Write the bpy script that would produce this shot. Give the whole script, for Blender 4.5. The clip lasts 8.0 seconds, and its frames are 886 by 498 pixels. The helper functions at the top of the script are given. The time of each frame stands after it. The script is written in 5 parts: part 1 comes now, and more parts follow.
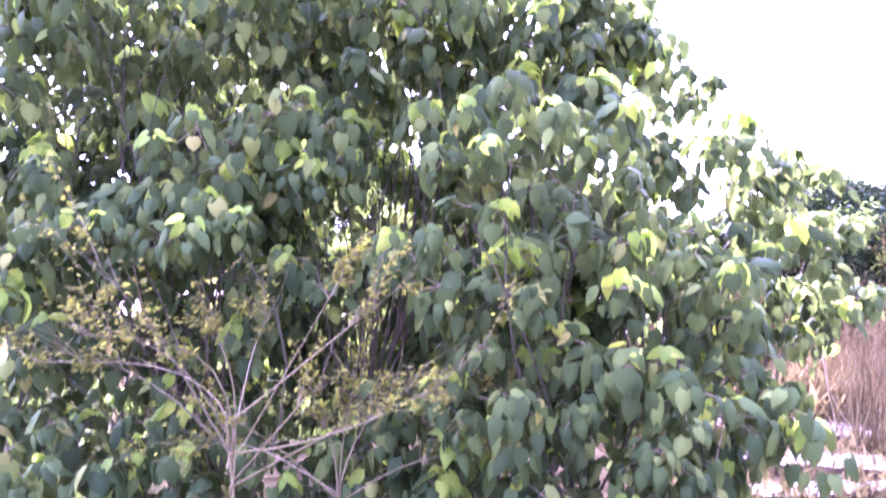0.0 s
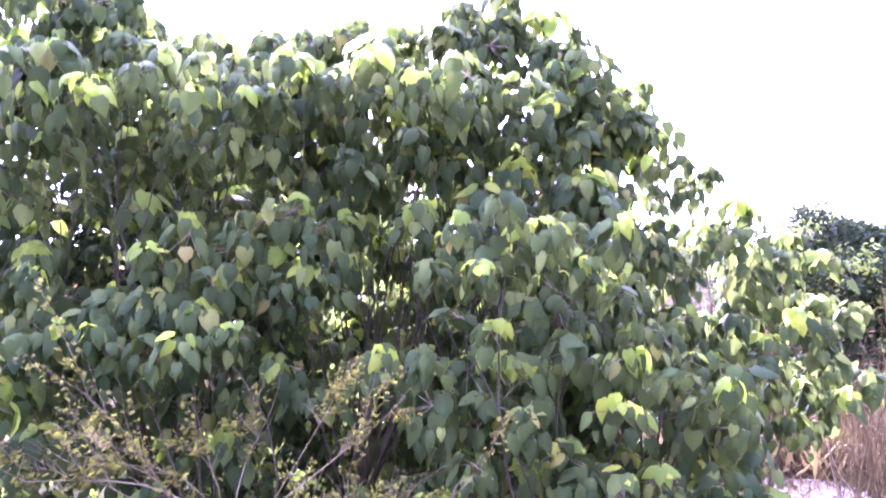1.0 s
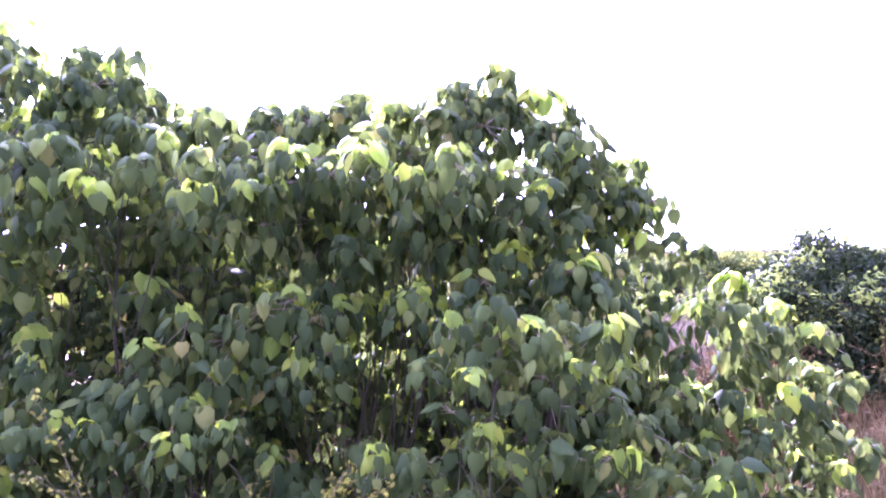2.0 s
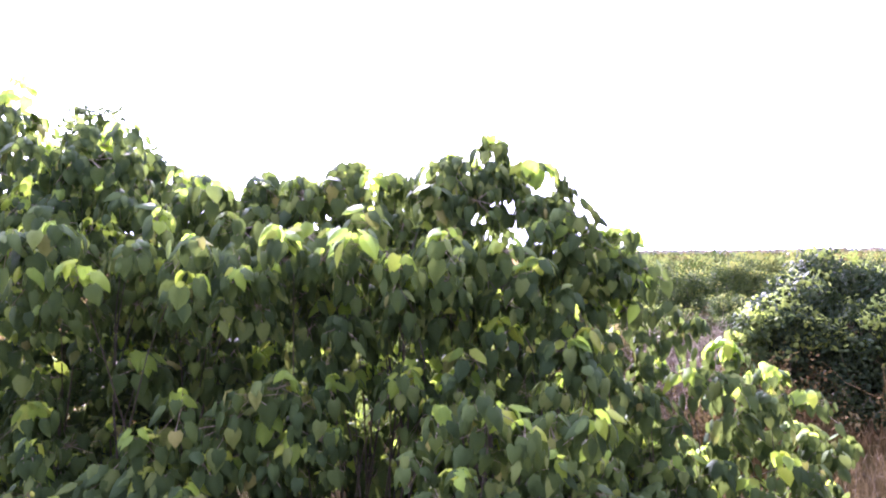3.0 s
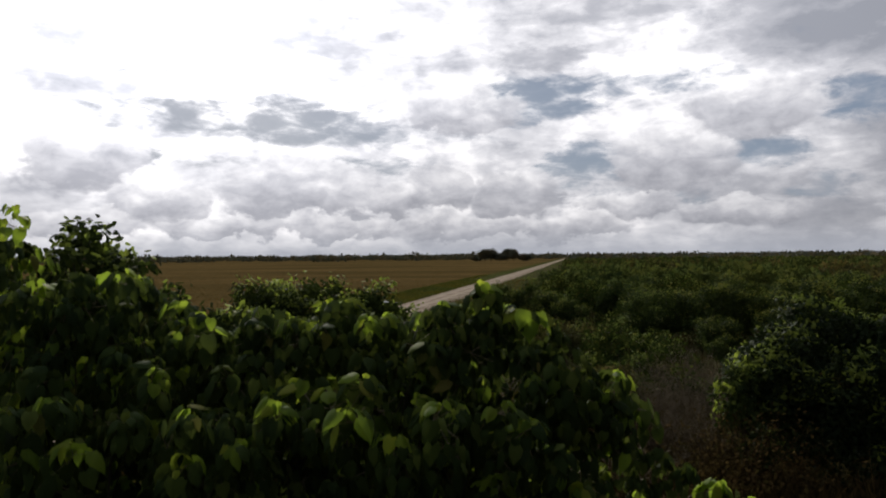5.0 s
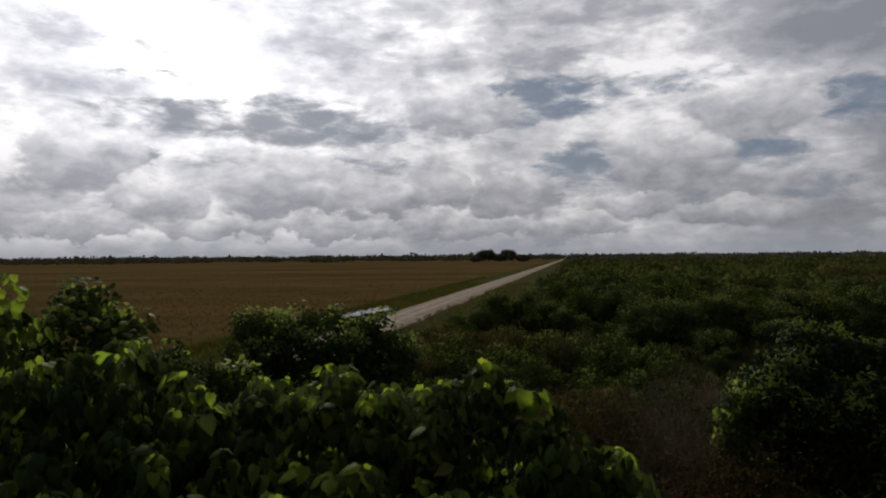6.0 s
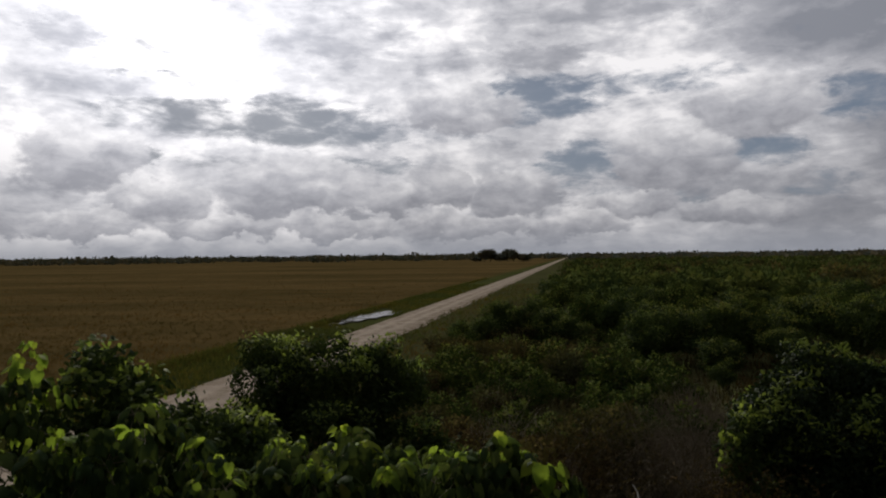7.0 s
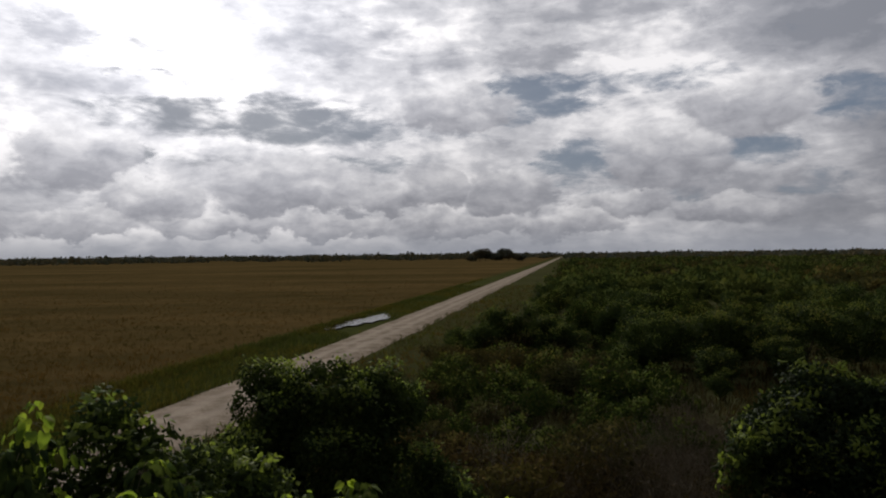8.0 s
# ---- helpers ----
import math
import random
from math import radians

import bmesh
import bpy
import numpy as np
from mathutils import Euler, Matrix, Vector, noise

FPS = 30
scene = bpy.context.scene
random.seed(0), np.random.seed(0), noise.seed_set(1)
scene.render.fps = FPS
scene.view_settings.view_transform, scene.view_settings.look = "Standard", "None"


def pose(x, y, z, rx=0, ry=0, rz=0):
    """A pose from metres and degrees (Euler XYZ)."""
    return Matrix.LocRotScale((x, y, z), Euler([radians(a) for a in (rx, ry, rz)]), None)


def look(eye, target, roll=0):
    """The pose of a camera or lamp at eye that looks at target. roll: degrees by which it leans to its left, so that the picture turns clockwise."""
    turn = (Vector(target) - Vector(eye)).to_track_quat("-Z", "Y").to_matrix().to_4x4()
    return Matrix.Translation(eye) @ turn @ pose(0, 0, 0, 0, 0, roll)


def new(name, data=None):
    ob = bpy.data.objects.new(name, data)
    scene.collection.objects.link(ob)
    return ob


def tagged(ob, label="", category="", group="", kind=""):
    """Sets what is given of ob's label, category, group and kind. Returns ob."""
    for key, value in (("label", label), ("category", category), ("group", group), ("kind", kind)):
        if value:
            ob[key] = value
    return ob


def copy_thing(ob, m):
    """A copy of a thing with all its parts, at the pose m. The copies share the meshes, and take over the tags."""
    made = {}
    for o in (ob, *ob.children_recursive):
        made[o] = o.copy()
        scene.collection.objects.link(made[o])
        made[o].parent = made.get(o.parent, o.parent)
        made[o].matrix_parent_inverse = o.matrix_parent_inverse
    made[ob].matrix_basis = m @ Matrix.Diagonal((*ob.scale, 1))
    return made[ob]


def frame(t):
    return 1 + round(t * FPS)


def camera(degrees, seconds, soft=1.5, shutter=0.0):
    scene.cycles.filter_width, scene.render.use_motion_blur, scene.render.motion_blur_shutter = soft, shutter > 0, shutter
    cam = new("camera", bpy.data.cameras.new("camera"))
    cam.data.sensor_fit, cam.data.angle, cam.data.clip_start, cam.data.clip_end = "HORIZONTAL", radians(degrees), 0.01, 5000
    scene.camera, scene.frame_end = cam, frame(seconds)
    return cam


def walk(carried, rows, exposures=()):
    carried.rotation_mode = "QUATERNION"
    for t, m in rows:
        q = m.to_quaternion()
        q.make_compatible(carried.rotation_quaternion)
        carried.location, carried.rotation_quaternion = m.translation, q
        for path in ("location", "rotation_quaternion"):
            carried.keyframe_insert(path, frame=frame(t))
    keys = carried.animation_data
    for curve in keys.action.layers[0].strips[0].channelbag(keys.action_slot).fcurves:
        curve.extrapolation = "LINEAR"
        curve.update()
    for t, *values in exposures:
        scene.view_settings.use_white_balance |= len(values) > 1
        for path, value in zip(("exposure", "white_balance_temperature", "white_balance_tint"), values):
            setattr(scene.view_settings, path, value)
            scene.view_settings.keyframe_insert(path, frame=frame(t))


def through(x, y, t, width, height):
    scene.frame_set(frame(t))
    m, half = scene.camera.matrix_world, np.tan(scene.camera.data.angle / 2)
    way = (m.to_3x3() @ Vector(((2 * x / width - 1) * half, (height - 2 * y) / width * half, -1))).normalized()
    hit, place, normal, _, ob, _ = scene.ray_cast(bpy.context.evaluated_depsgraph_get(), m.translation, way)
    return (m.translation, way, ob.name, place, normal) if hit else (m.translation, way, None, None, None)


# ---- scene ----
# ---------------------------------------------------------------- camera
cam = camera(63.3, 8.0, soft=2.0, shutter=0.5)
# seconds, x, y, z, yaw, pitch, roll
ROWS = [
    (0.0, -0.156, 0.197, 3.149, -0.524, -1.084, 0.807),
    (0.5, -0.116, 0.253, 3.500, -0.534, 0.315, 0.664),
    (1.0, -0.088, 0.243, 3.850, -0.397, 0.178, 0.629),
    (1.5, -0.053, 0.215, 4.193, -0.236, 0.404, 0.539),
    (3.0, 0.181, 0.113, 5.208, 0.863, 0.515, 0.661),
    (3.5, 0.225, 0.082, 5.550, 1.125, 0.509, 0.680),
    (4.0, 0.222, 0.053, 5.895, 1.000, 0.564, 0.624),
    (4.5, 0.177, 0.039, 6.243, 0.376, 0.584, 0.547),
    (6.0, 0.134, 0.081, 7.357, -0.103, 0.617, 0.491),
    (6.5, 0.071, 0.037, 7.726, 0.318, 0.556, 0.602),
    (7.0, -0.000, -0.001, 8.091, 0.006, 0.540, 0.665),
    (7.5, -0.074, -0.001, 8.432, -0.347, 0.513, 0.705),
    (8.0, -0.134, -0.003, 8.750, -0.395, 0.462, 0.691),
]
PATH = [(t, pose(x, y, z, 90 + p, r, w)) for t, x, y, z, w, p, r in ROWS]
walk(cam, PATH, exposures=[
    (0.0, 5.4, 4900, 84), (1.7, 4.45, 4950, 78), (2.8, 3.95, 5100, 66), (3.2, 3.45, 5450, 48), (3.5, 2.8, 5800, 31), (4.0, 1.4, 6200, 14),
    (4.5, 0.0, 6300, 13), (5.2, -0.85, 6300, 13), (5.8, -1.2, 6300, 13), (8.0, -1.2, 6300, 13)])

# ---------------------------------------------------------------- light
SUN_AZ, SUN_EL = -17.0, 27.0          # degrees, azimuth from +y towards +x


def direction(az, el):
    a, e = radians(az), radians(el)
    return Vector((math.sin(a) * math.cos(e), math.cos(a) * math.cos(e), math.sin(e)))


sun = new("sun", bpy.data.lights.new("sun", "SUN"))
sun.data.energy, sun.data.angle, sun.data.color = 4.0, radians(10.0), (1.0, 0.92, 0.78)
sun.matrix_world = look(direction(SUN_AZ, SUN_EL) * 50, (0, 0, 0))


class Tree:
    """Short hand for building a node tree."""

    def __init__(self, tree):
        self.t = tree

    def node(self, kind, **values):
        n = self.t.nodes.new(kind)
        for key, v in values.items():
            setattr(n, key, v)
        return n

    def put(self, socket, v):
        if isinstance(v, bpy.types.NodeSocket):
            self.t.links.new(v, socket)
        elif v is not None:
            socket.default_value = v

    def math(self, op, a, b=None, c=None, clamp=False):
        n = self.node("ShaderNodeMath", operation=op, use_clamp=clamp)
        for s, v in zip(n.inputs, (a, b, c)):
            self.put(s, v)
        return n.outputs[0]

    def vmath(self, op, a, b=None):
        n = self.node("ShaderNodeVectorMath", operation=op)
        self.put(n.inputs[0], a)
        if b is not None:
            self.put(n.inputs[1], b)
        return n.outputs["Value"] if op in ("DOT_PRODUCT", "LENGTH") else n.outputs[0]

    def smooth(self, v, lo, hi, a=0.0, b=1.0):
        n = self.node("ShaderNodeMapRange", interpolation_type="SMOOTHSTEP")
        self.put(n.inputs[0], v)
        for s, x in zip(n.inputs[1:5], (lo, hi, a, b)):
            s.default_value = x
        return n.outputs[0]

    def noise(self, vec, scale, detail=4.0, rough=0.55, distort=0.0):
        n = self.node("ShaderNodeTexNoise")
        self.put(n.inputs["Vector"], vec)
        n.inputs["Scale"].default_value = scale
        n.inputs["Detail"].default_value = detail
        n.inputs["Roughness"].default_value = rough
        n.inputs["Distortion"].default_value = distort
        return n.outputs[0]

    def mix(self, fac, a, b, how="MIX"):
        n = self.node("ShaderNodeMix", data_type="RGBA", blend_type=how)
        self.put(n.inputs[0], fac)
        for s, v in ((n.inputs[6], a), (n.inputs[7], b)):
            self.put(s, (*v, 1.0) if isinstance(v, tuple) else v)
        return n.outputs[2]

    def ramp(self, fac, stops):
        n = self.node("ShaderNodeValToRGB")
        self.put(n.inputs[0], fac)
        el = n.color_ramp.elements
        while len(el) < len(stops):
            el.new(0.5)
        for e, (p, c) in zip(el, stops):
            e.position, e.color = p, (*c, 1.0)
        return n.outputs[0]


def make_world():
    """An overcast sky with blue gaps and heaped clouds, brightest round the veiled sun."""
    world = bpy.data.worlds.new("overcast_sky")
    scene.world = world
    world.use_nodes = True
    world.node_tree.nodes.clear()
    T = Tree(world.node_tree)
    way = T.node("ShaderNodeTexCoord").outputs["Generated"]
    way = T.vmath("NORMALIZE", way)
    sep = T.node("ShaderNodeSeparateXYZ")
    T.put(sep.inputs[0], way)
    x, y, z = sep.outputs
    az = T.math("MULTIPLY", T.math("ARCTAN2", x, y), 57.2958)
    el = T.math("MULTIPLY", T.math("ARCSINE", z), 57.2958)
    # streaks lie flat along the horizon
    lay = T.node("ShaderNodeCombineXYZ")
    T.put(lay.inputs[0], T.math("MULTIPLY", az, 0.055))
    T.put(lay.inputs[1], T.math("MULTIPLY", el, 0.15))
    lay = lay.outputs[0]

    def pushed(vec, scale, detail, rough, wide, high):
        """Azimuth and elevation pushed about by noise, for ragged edges."""
        n = T.node("ShaderNodeTexNoise")
        T.put(n.inputs["Vector"], vec)
        n.inputs["Scale"].default_value, n.inputs["Detail"].default_value, n.inputs["Roughness"].default_value = scale, detail, rough
        c = T.node("ShaderNodeSeparateColor")
        T.put(c.inputs[0], n.outputs["Color"])
        return (T.math("ADD", az, T.math("MULTIPLY", T.math("SUBTRACT", c.outputs[0], 0.5), wide)),
                T.math("ADD", el, T.math("MULTIPLY", T.math("SUBTRACT", c.outputs[1], 0.5), high)))

    az2, el2 = pushed(lay, 3.0, 8.0, 0.70, 12.0, 3.2)

    def blobs(rows, far=2.6, core=0.0):
        total = None
        for a, e, ra, re, amount in rows:
            u = T.math("DIVIDE", T.math("SUBTRACT", az2, a), ra)
            v = T.math("DIVIDE", T.math("SUBTRACT", el2, e), re)
            d = T.math("ADD", T.math("MULTIPLY", u, u), T.math("MULTIPLY", v, v))
            m = T.smooth(d, far, core, 0.0, amount)
            total = m if total is None else T.math("MAXIMUM", total, m)
        return total

    gaps = blobs([(-11.0, 10.3, 6.0, 1.6, 1.0), (-18.0, 10.6, 7.0, 1.3, 0.85), (-2.0, 9.3, 6.0, 0.6, 0.6), (7.8, 12.2, 4.6, 1.5, 1.0), (17.0, 13.1, 6.5, 0.9, 0.65),
                  (11.3, 7.2, 2.6, 1.5, 0.95), (30.8, 10.8, 3.2, 1.4, 0.9), (24.0, 7.6, 3.2, 1.0, 0.8), (-23.0, 7.7, 1.8, 0.6, 0.8), (-6.0, 7.4, 3.6, 0.55, 0.75),
                  (-17.0, 7.0, 2.8, 0.7, 0.5), (28.5, 5.0, 3.0, 0.7, 0.5), (19.0, 4.3, 1.6, 0.9, 0.5), (12.5, 5.0, 1.5, 0.8, 0.5), (-22.5, 15.6, 1.2, 0.7, 0.5), (-20.0, 13.3, 1.1, 0.4, 0.6), (-24.5, 13.2, 1.0, 0.3, 0.6), (-23.5, 11.6, 1.4, 0.3, 0.6)])
    shade = blobs([(-9.0, 16.6, 5.0, 1.6, 0.6), (30.0, 17.0, 8.0, 3.6, 1.0), (14.0, 18.6, 7.0, 1.1, 0.6), (8.0, 15.2, 3.2, 0.8, 0.6), (1.0, 15.0, 4.0, 0.7, 0.4), (-13.0, 3.4, 3.0, 0.6, 0.5),
                   (-9.0, 2.8, 3.0, 0.5, 0.5), (7.4, 4.8, 2.4, 0.8, 0.7), (-27.0, 12.5, 4.0, 1.0, 0.3), (40.0, 9.0, 10.0, 10.0, 0.8), (28.0, 5.0, 9.0, 5.0, 0.5), (-28.0, 16.0, 2.0, 1.0, 0.5)], 2.2, 0.0)
    broad = T.noise(lay, 1.5, 5.0, 0.55)
    fine = T.noise(lay, 5.0, 9.0, 0.59, 0.4)
    puff = T.noise(T.vmath("MULTIPLY", way, (1.0, 1.0, 1.7)), 26.0, 8.0, 0.56, 0.3)
    tone = T.math("ADD", T.math("MULTIPLY", broad, 0.68), T.math("MULTIPLY", fine, 0.40))
    tone = T.math("SUBTRACT", T.math("ADD", tone, T.math("MULTIPLY", puff, 0.32)), T.math("MULTIPLY", shade, 0.26))
    cloud = T.ramp(T.math("SUBTRACT", tone, 0.22), [(0.14, (0.36, 0.375, 0.41)), (0.33, (0.57, 0.575, 0.60)), (0.46, (0.86, 0.855, 0.86)), (0.58, (1.30, 1.27, 1.23))])
    # brighter towards the sun behind the veil
    near = T.vmath("DOT_PRODUCT", way, tuple(direction(SUN_AZ - 4, SUN_EL - 4)))
    wide = T.math("MULTIPLY", T.smooth(near, -0.1, 0.80, 0.21, 1.45), T.smooth(near, 0.88, 1.0, 1.12, 1.6))
    wide = T.math("MULTIPLY", wide, T.smooth(el, 2.0, 14.0, 0.74, 1.0))
    core = T.math("POWER", T.smooth(near, 0.94, 1.0), 2.0)
    glow = T.math("ADD", wide, T.math("MULTIPLY", core, 0.7))
    scaled = T.node("ShaderNodeVectorMath", operation="SCALE")
    T.put(scaled.inputs[0], cloud)
    T.put(scaled.inputs["Scale"], glow)
    sky = T.node("ShaderNodeTexSky", sky_type="NISHITA", sun_disc=False)
    sky.sun_elevation, sky.sun_rotation = radians(SUN_EL), radians(SUN_AZ)
    blue = T.node("ShaderNodeVectorMath", operation="SCALE")
    T.put(blue.inputs[0], T.mix(0.85, sky.outputs[0], (2.2, 2.82, 3.7)))
    blue.inputs["Scale"].default_value = 0.135
    torn = T.math("ADD", T.math("MULTIPLY", T.math("SUBTRACT", 0.5, fine), 1.9), T.math("MULTIPLY", T.math("SUBTRACT", 0.5, puff), 0.7))
    gaps = T.smooth(T.math("ADD", gaps, torn), 0.22, 1.10)
    col = T.mix(T.math("MULTIPLY", gaps, 0.92), scaled.outputs[0], blue.outputs[0])
    # heaped clouds in front, lit along their tops: azimuth, elevation and half sizes in degrees
    az3, el3 = pushed(T.vmath("MULTIPLY", way, (1.0, 1.0, 1.5)), 17.0, 7.0, 0.58, 7.0, 4.2)
    for a, e, ra, re in [(1.5, 11.4, 5.2, 1.9), (23.5, 10.4, 5.0, 2.4), (17.8, 7.2, 4.6, 2.7), (-26.5, 7.2, 4.6, 2.6), (-12.9, 5.6, 5.0, 2.9), (-8.2, 5.3, 3.2, 2.0), (-3.9, 4.7, 2.4, 1.6), (-0.3, 5.2, 2.6, 1.7), (5.6, 5.0, 3.6, 1.9),
                         (-22.0, 4.2, 4.4, 1.7), (13.9, 3.9, 4.0, 1.3), (22.4, 3.2, 5.4, 1.2), (-27.5, 2.5, 5.0, 1.2), (-17.5, 2.4, 5.0, 1.1), (-8.5, 2.3, 5.0, 1.0), (1.5, 2.4, 5.0, 1.1), (10.0, 2.3, 5.0, 1.0)]:
        u = T.math("DIVIDE", T.math("SUBTRACT", az3, a), ra)
        v = T.math("DIVIDE", T.math("SUBTRACT", el3, e), re)
        d = T.math("ADD", T.math("MULTIPLY", u, u), T.math("MULTIPLY", v, v))
        m = T.smooth(d, 1.18, 0.66, 0.0, 0.88)
        light = T.math("ADD", T.math("MULTIPLY", v, 0.30), T.math("ADD", T.math("MULTIPLY", puff, 0.90), T.math("MULTIPLY", fine, 0.25)))
        body = T.ramp(T.math("SUBTRACT", light, 0.1), [(0.20, (0.44, 0.445, 0.475)), (0.48, (0.66, 0.66, 0.68)), (0.68, (0.90, 0.89, 0.885)), (0.88, (1.2, 1.18, 1.15))])
        lit = T.node("ShaderNodeVectorMath", operation="SCALE")
        T.put(lit.inputs[0], body)
        T.put(lit.inputs["Scale"], glow)
        col = T.mix(m, col, lit.outputs[0])
    # the murk along the horizon
    murk = T.smooth(el, 2.6, -0.2, 0.0, 0.85)
    col = T.mix(murk, col, (0.60, 0.63, 0.69))
    back = T.node("ShaderNodeBackground")
    T.put(back.inputs["Color"], col)
    back.inputs["Strength"].default_value = 1.0
    out = T.node("ShaderNodeOutputWorld")
    T.put(out.inputs[0], back.outputs[0])


make_world()


# ---------------------------------------------------------------- materials
def material(name):
    m = bpy.data.materials.new(name)
    m.use_nodes = True
    m.node_tree.nodes.clear()
    T = Tree(m.node_tree)
    return m, T, T.node("ShaderNodeOutputMaterial")


def chance(T):
    """A number of its own for each leaf or piece, joined or single."""
    a = T.node("ShaderNodeObjectInfo").outputs["Random"]
    b = T.node("ShaderNodeNewGeometry").outputs["Random Per Island"]
    return T.math("FRACT", T.math("ADD", a, b))


def leaf_material(name, stops, through, glow=0.4, rough=0.6, spec=0.08, region=0.8):
    """Leaves: stops of colour picked leaf by leaf, and the light that passes through the blade."""
    m, T, out = material(name)
    r = chance(T)
    place = T.node("ShaderNodeNewGeometry").outputs["Position"]
    col = T.ramp(r, stops)
    blotch = T.noise(place, 0.9, 3.0)
    grain = T.noise(place, 55.0, 3.0)
    zone = T.noise(place, 0.06, 4.0, 0.6)
    col = T.mix(T.smooth(zone, 0.40, 0.62, 0.0, region), col, T.mix(1.0, col, (1.8, 1.22, 0.8), "MULTIPLY"))
    col = T.mix(T.smooth(blotch, 0.35, 0.7, 0.0, 0.5), col, T.mix(1.0, col, (1.25, 1.12, 0.75), "MULTIPLY"))
    col = T.mix(T.smooth(grain, 0.4, 0.75, 0.0, 0.35), col, T.mix(1.0, col, (0.6, 0.68, 0.6), "MULTIPLY"))
    p = T.node("ShaderNodeBsdfPrincipled")
    T.put(p.inputs["Base Color"], col)
    p.inputs["Roughness"].default_value = rough
    p.inputs["Specular IOR Level"].default_value = spec
    bump = T.node("ShaderNodeBump")
    bump.inputs["Strength"].default_value, bump.inputs["Distance"].default_value = 0.35, 0.01
    T.put(bump.inputs["Height"], T.noise(place, 35.0, 3.0))
    T.put(p.inputs["Normal"], bump.outputs[0])
    tr = T.node("ShaderNodeBsdfTranslucent")
    T.put(tr.inputs["Color"], T.mix(0.55, T.mix(1.0, col, (2.2, 2.2, 1.5), "MULTIPLY"), through))
    mix = T.node("ShaderNodeMixShader")
    mix.inputs[0].default_value = glow
    T.put(mix.inputs[1], p.outputs[0])
    T.put(mix.inputs[2], tr.outputs[0])
    T.put(out.inputs[0], mix.outputs[0])
    return m


def plain_material(name, dark, light, rough=0.85, scale=6.0, bump_scale=40.0, bump=0.5, stretch=(1, 1, 1)):
    m, T, out = material(name)
    place = T.vmath("MULTIPLY", T.node("ShaderNodeNewGeometry").outputs["Position"], stretch)
    n = T.math("ADD", T.math("MULTIPLY", T.noise(place, scale, 6.0, 0.6), 0.7), T.math("MULTIPLY", chance(T), 0.3))
    p = T.node("ShaderNodeBsdfPrincipled")
    T.put(p.inputs["Base Color"], T.ramp(n, [(0.25, dark), (0.75, light)]))
    p.inputs["Roughness"].default_value = rough
    b = T.node("ShaderNodeBump")
    b.inputs["Strength"].default_value, b.inputs["Distance"].default_value = bump, 0.02
    T.put(b.inputs["Height"], T.noise(place, bump_scale, 4.0))
    T.put(p.inputs["Normal"], b.outputs[0])
    T.put(out.inputs[0], p.outputs[0])
    return m


BROAD = leaf_material("broad_leaf", [(0.0, (0.016, 0.030, 0.013)), (0.4, (0.023, 0.041, 0.015)), (0.8, (0.036, 0.060, 0.020)), (0.97, (0.080, 0.110, 0.032)), (1.0, (0.13, 0.13, 0.042))], (0.14, 0.18, 0.03), 0.24, 0.65, 0.03, region=0.1)
# yellow-green of young leaves, brightened to paint the sunlit bunch tops
YOUNG_LIT = leaf_material("young_lit_broad_leaf", [(0.0, (0.072, 0.124, 0.026)), (0.6, (0.108, 0.172, 0.028)), (1.0, (0.175, 0.21, 0.034))], (0.34, 0.46, 0.035), 0.52, region=0.1)
SMALL = leaf_material("small_leaf", [(0.0, (0.013, 0.023, 0.009)), (0.5, (0.020, 0.036, 0.013)), (1.0, (0.040, 0.058, 0.017))], (0.08, 0.11, 0.022), 0.2, 0.7, 0.03, region=0.15)
GLOSSY = leaf_material("glossy_leaf", [(0.0, (0.009, 0.018, 0.009)), (0.6, (0.015, 0.027, 0.011)), (1.0, (0.027, 0.042, 0.015))], (0.05, 0.075, 0.02), 0.12, 0.6, 0.05, region=0.15)
SCRUB = leaf_material("scrub_leaf", [(0.0, (0.010, 0.020, 0.007)), (0.45, (0.016, 0.030, 0.009)), (0.8, (0.028, 0.041, 0.011)), (1.0, (0.045, 0.043, 0.015))], (0.08, 0.11, 0.024), 0.2, 0.9, 0.0, region=0.4)
# lighter copy of the small leaf: daylight on bush tops put into colour
SMALL_LIT = leaf_material("lit_small_leaf", [(0.0, (0.066, 0.104, 0.032)), (1.0, (0.125, 0.165, 0.045))], (0.26, 0.34, 0.035), 0.46, 0.6, 0.1, region=0.15)
OLIVE = leaf_material("yellowed_leaf", [(0.0, (0.032, 0.030, 0.012)), (0.4, (0.062, 0.063, 0.015)), (0.8, (0.100, 0.108, 0.018)), (1.0, (0.16, 0.175, 0.026))], (0.18, 0.20, 0.02), 0.4, 0.7, 0.05, 0.1)
DRY = leaf_material("dry_stalk", [(0.0, (0.024, 0.023, 0.011)), (0.5, (0.044, 0.041, 0.019)), (1.0, (0.088, 0.081, 0.039))], (0.066, 0.060, 0.026), 0.2, 0.8, 0.1)
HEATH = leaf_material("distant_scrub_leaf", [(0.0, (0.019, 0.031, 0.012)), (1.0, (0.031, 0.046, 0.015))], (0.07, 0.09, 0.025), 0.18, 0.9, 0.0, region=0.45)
# lighter copy of HEATH: light on the distant bush tops, put into colour
HEATH_LIT = leaf_material("lit_distant_scrub_leaf", [(0.0, (0.062, 0.088, 0.030)), (1.0, (0.090, 0.116, 0.040))], (0.11, 0.14, 0.03), 0.2, 0.9, 0.0, region=0.45)
# paler copy of OLD, with light from above painted in, for withered tops
OLD_LIT = leaf_material("lit_distant_withered_leaf", [(0.0, (0.054, 0.064, 0.029)), (1.0, (0.084, 0.084, 0.040))], (0.08, 0.09, 0.03), 0.2, 0.9, 0.0)
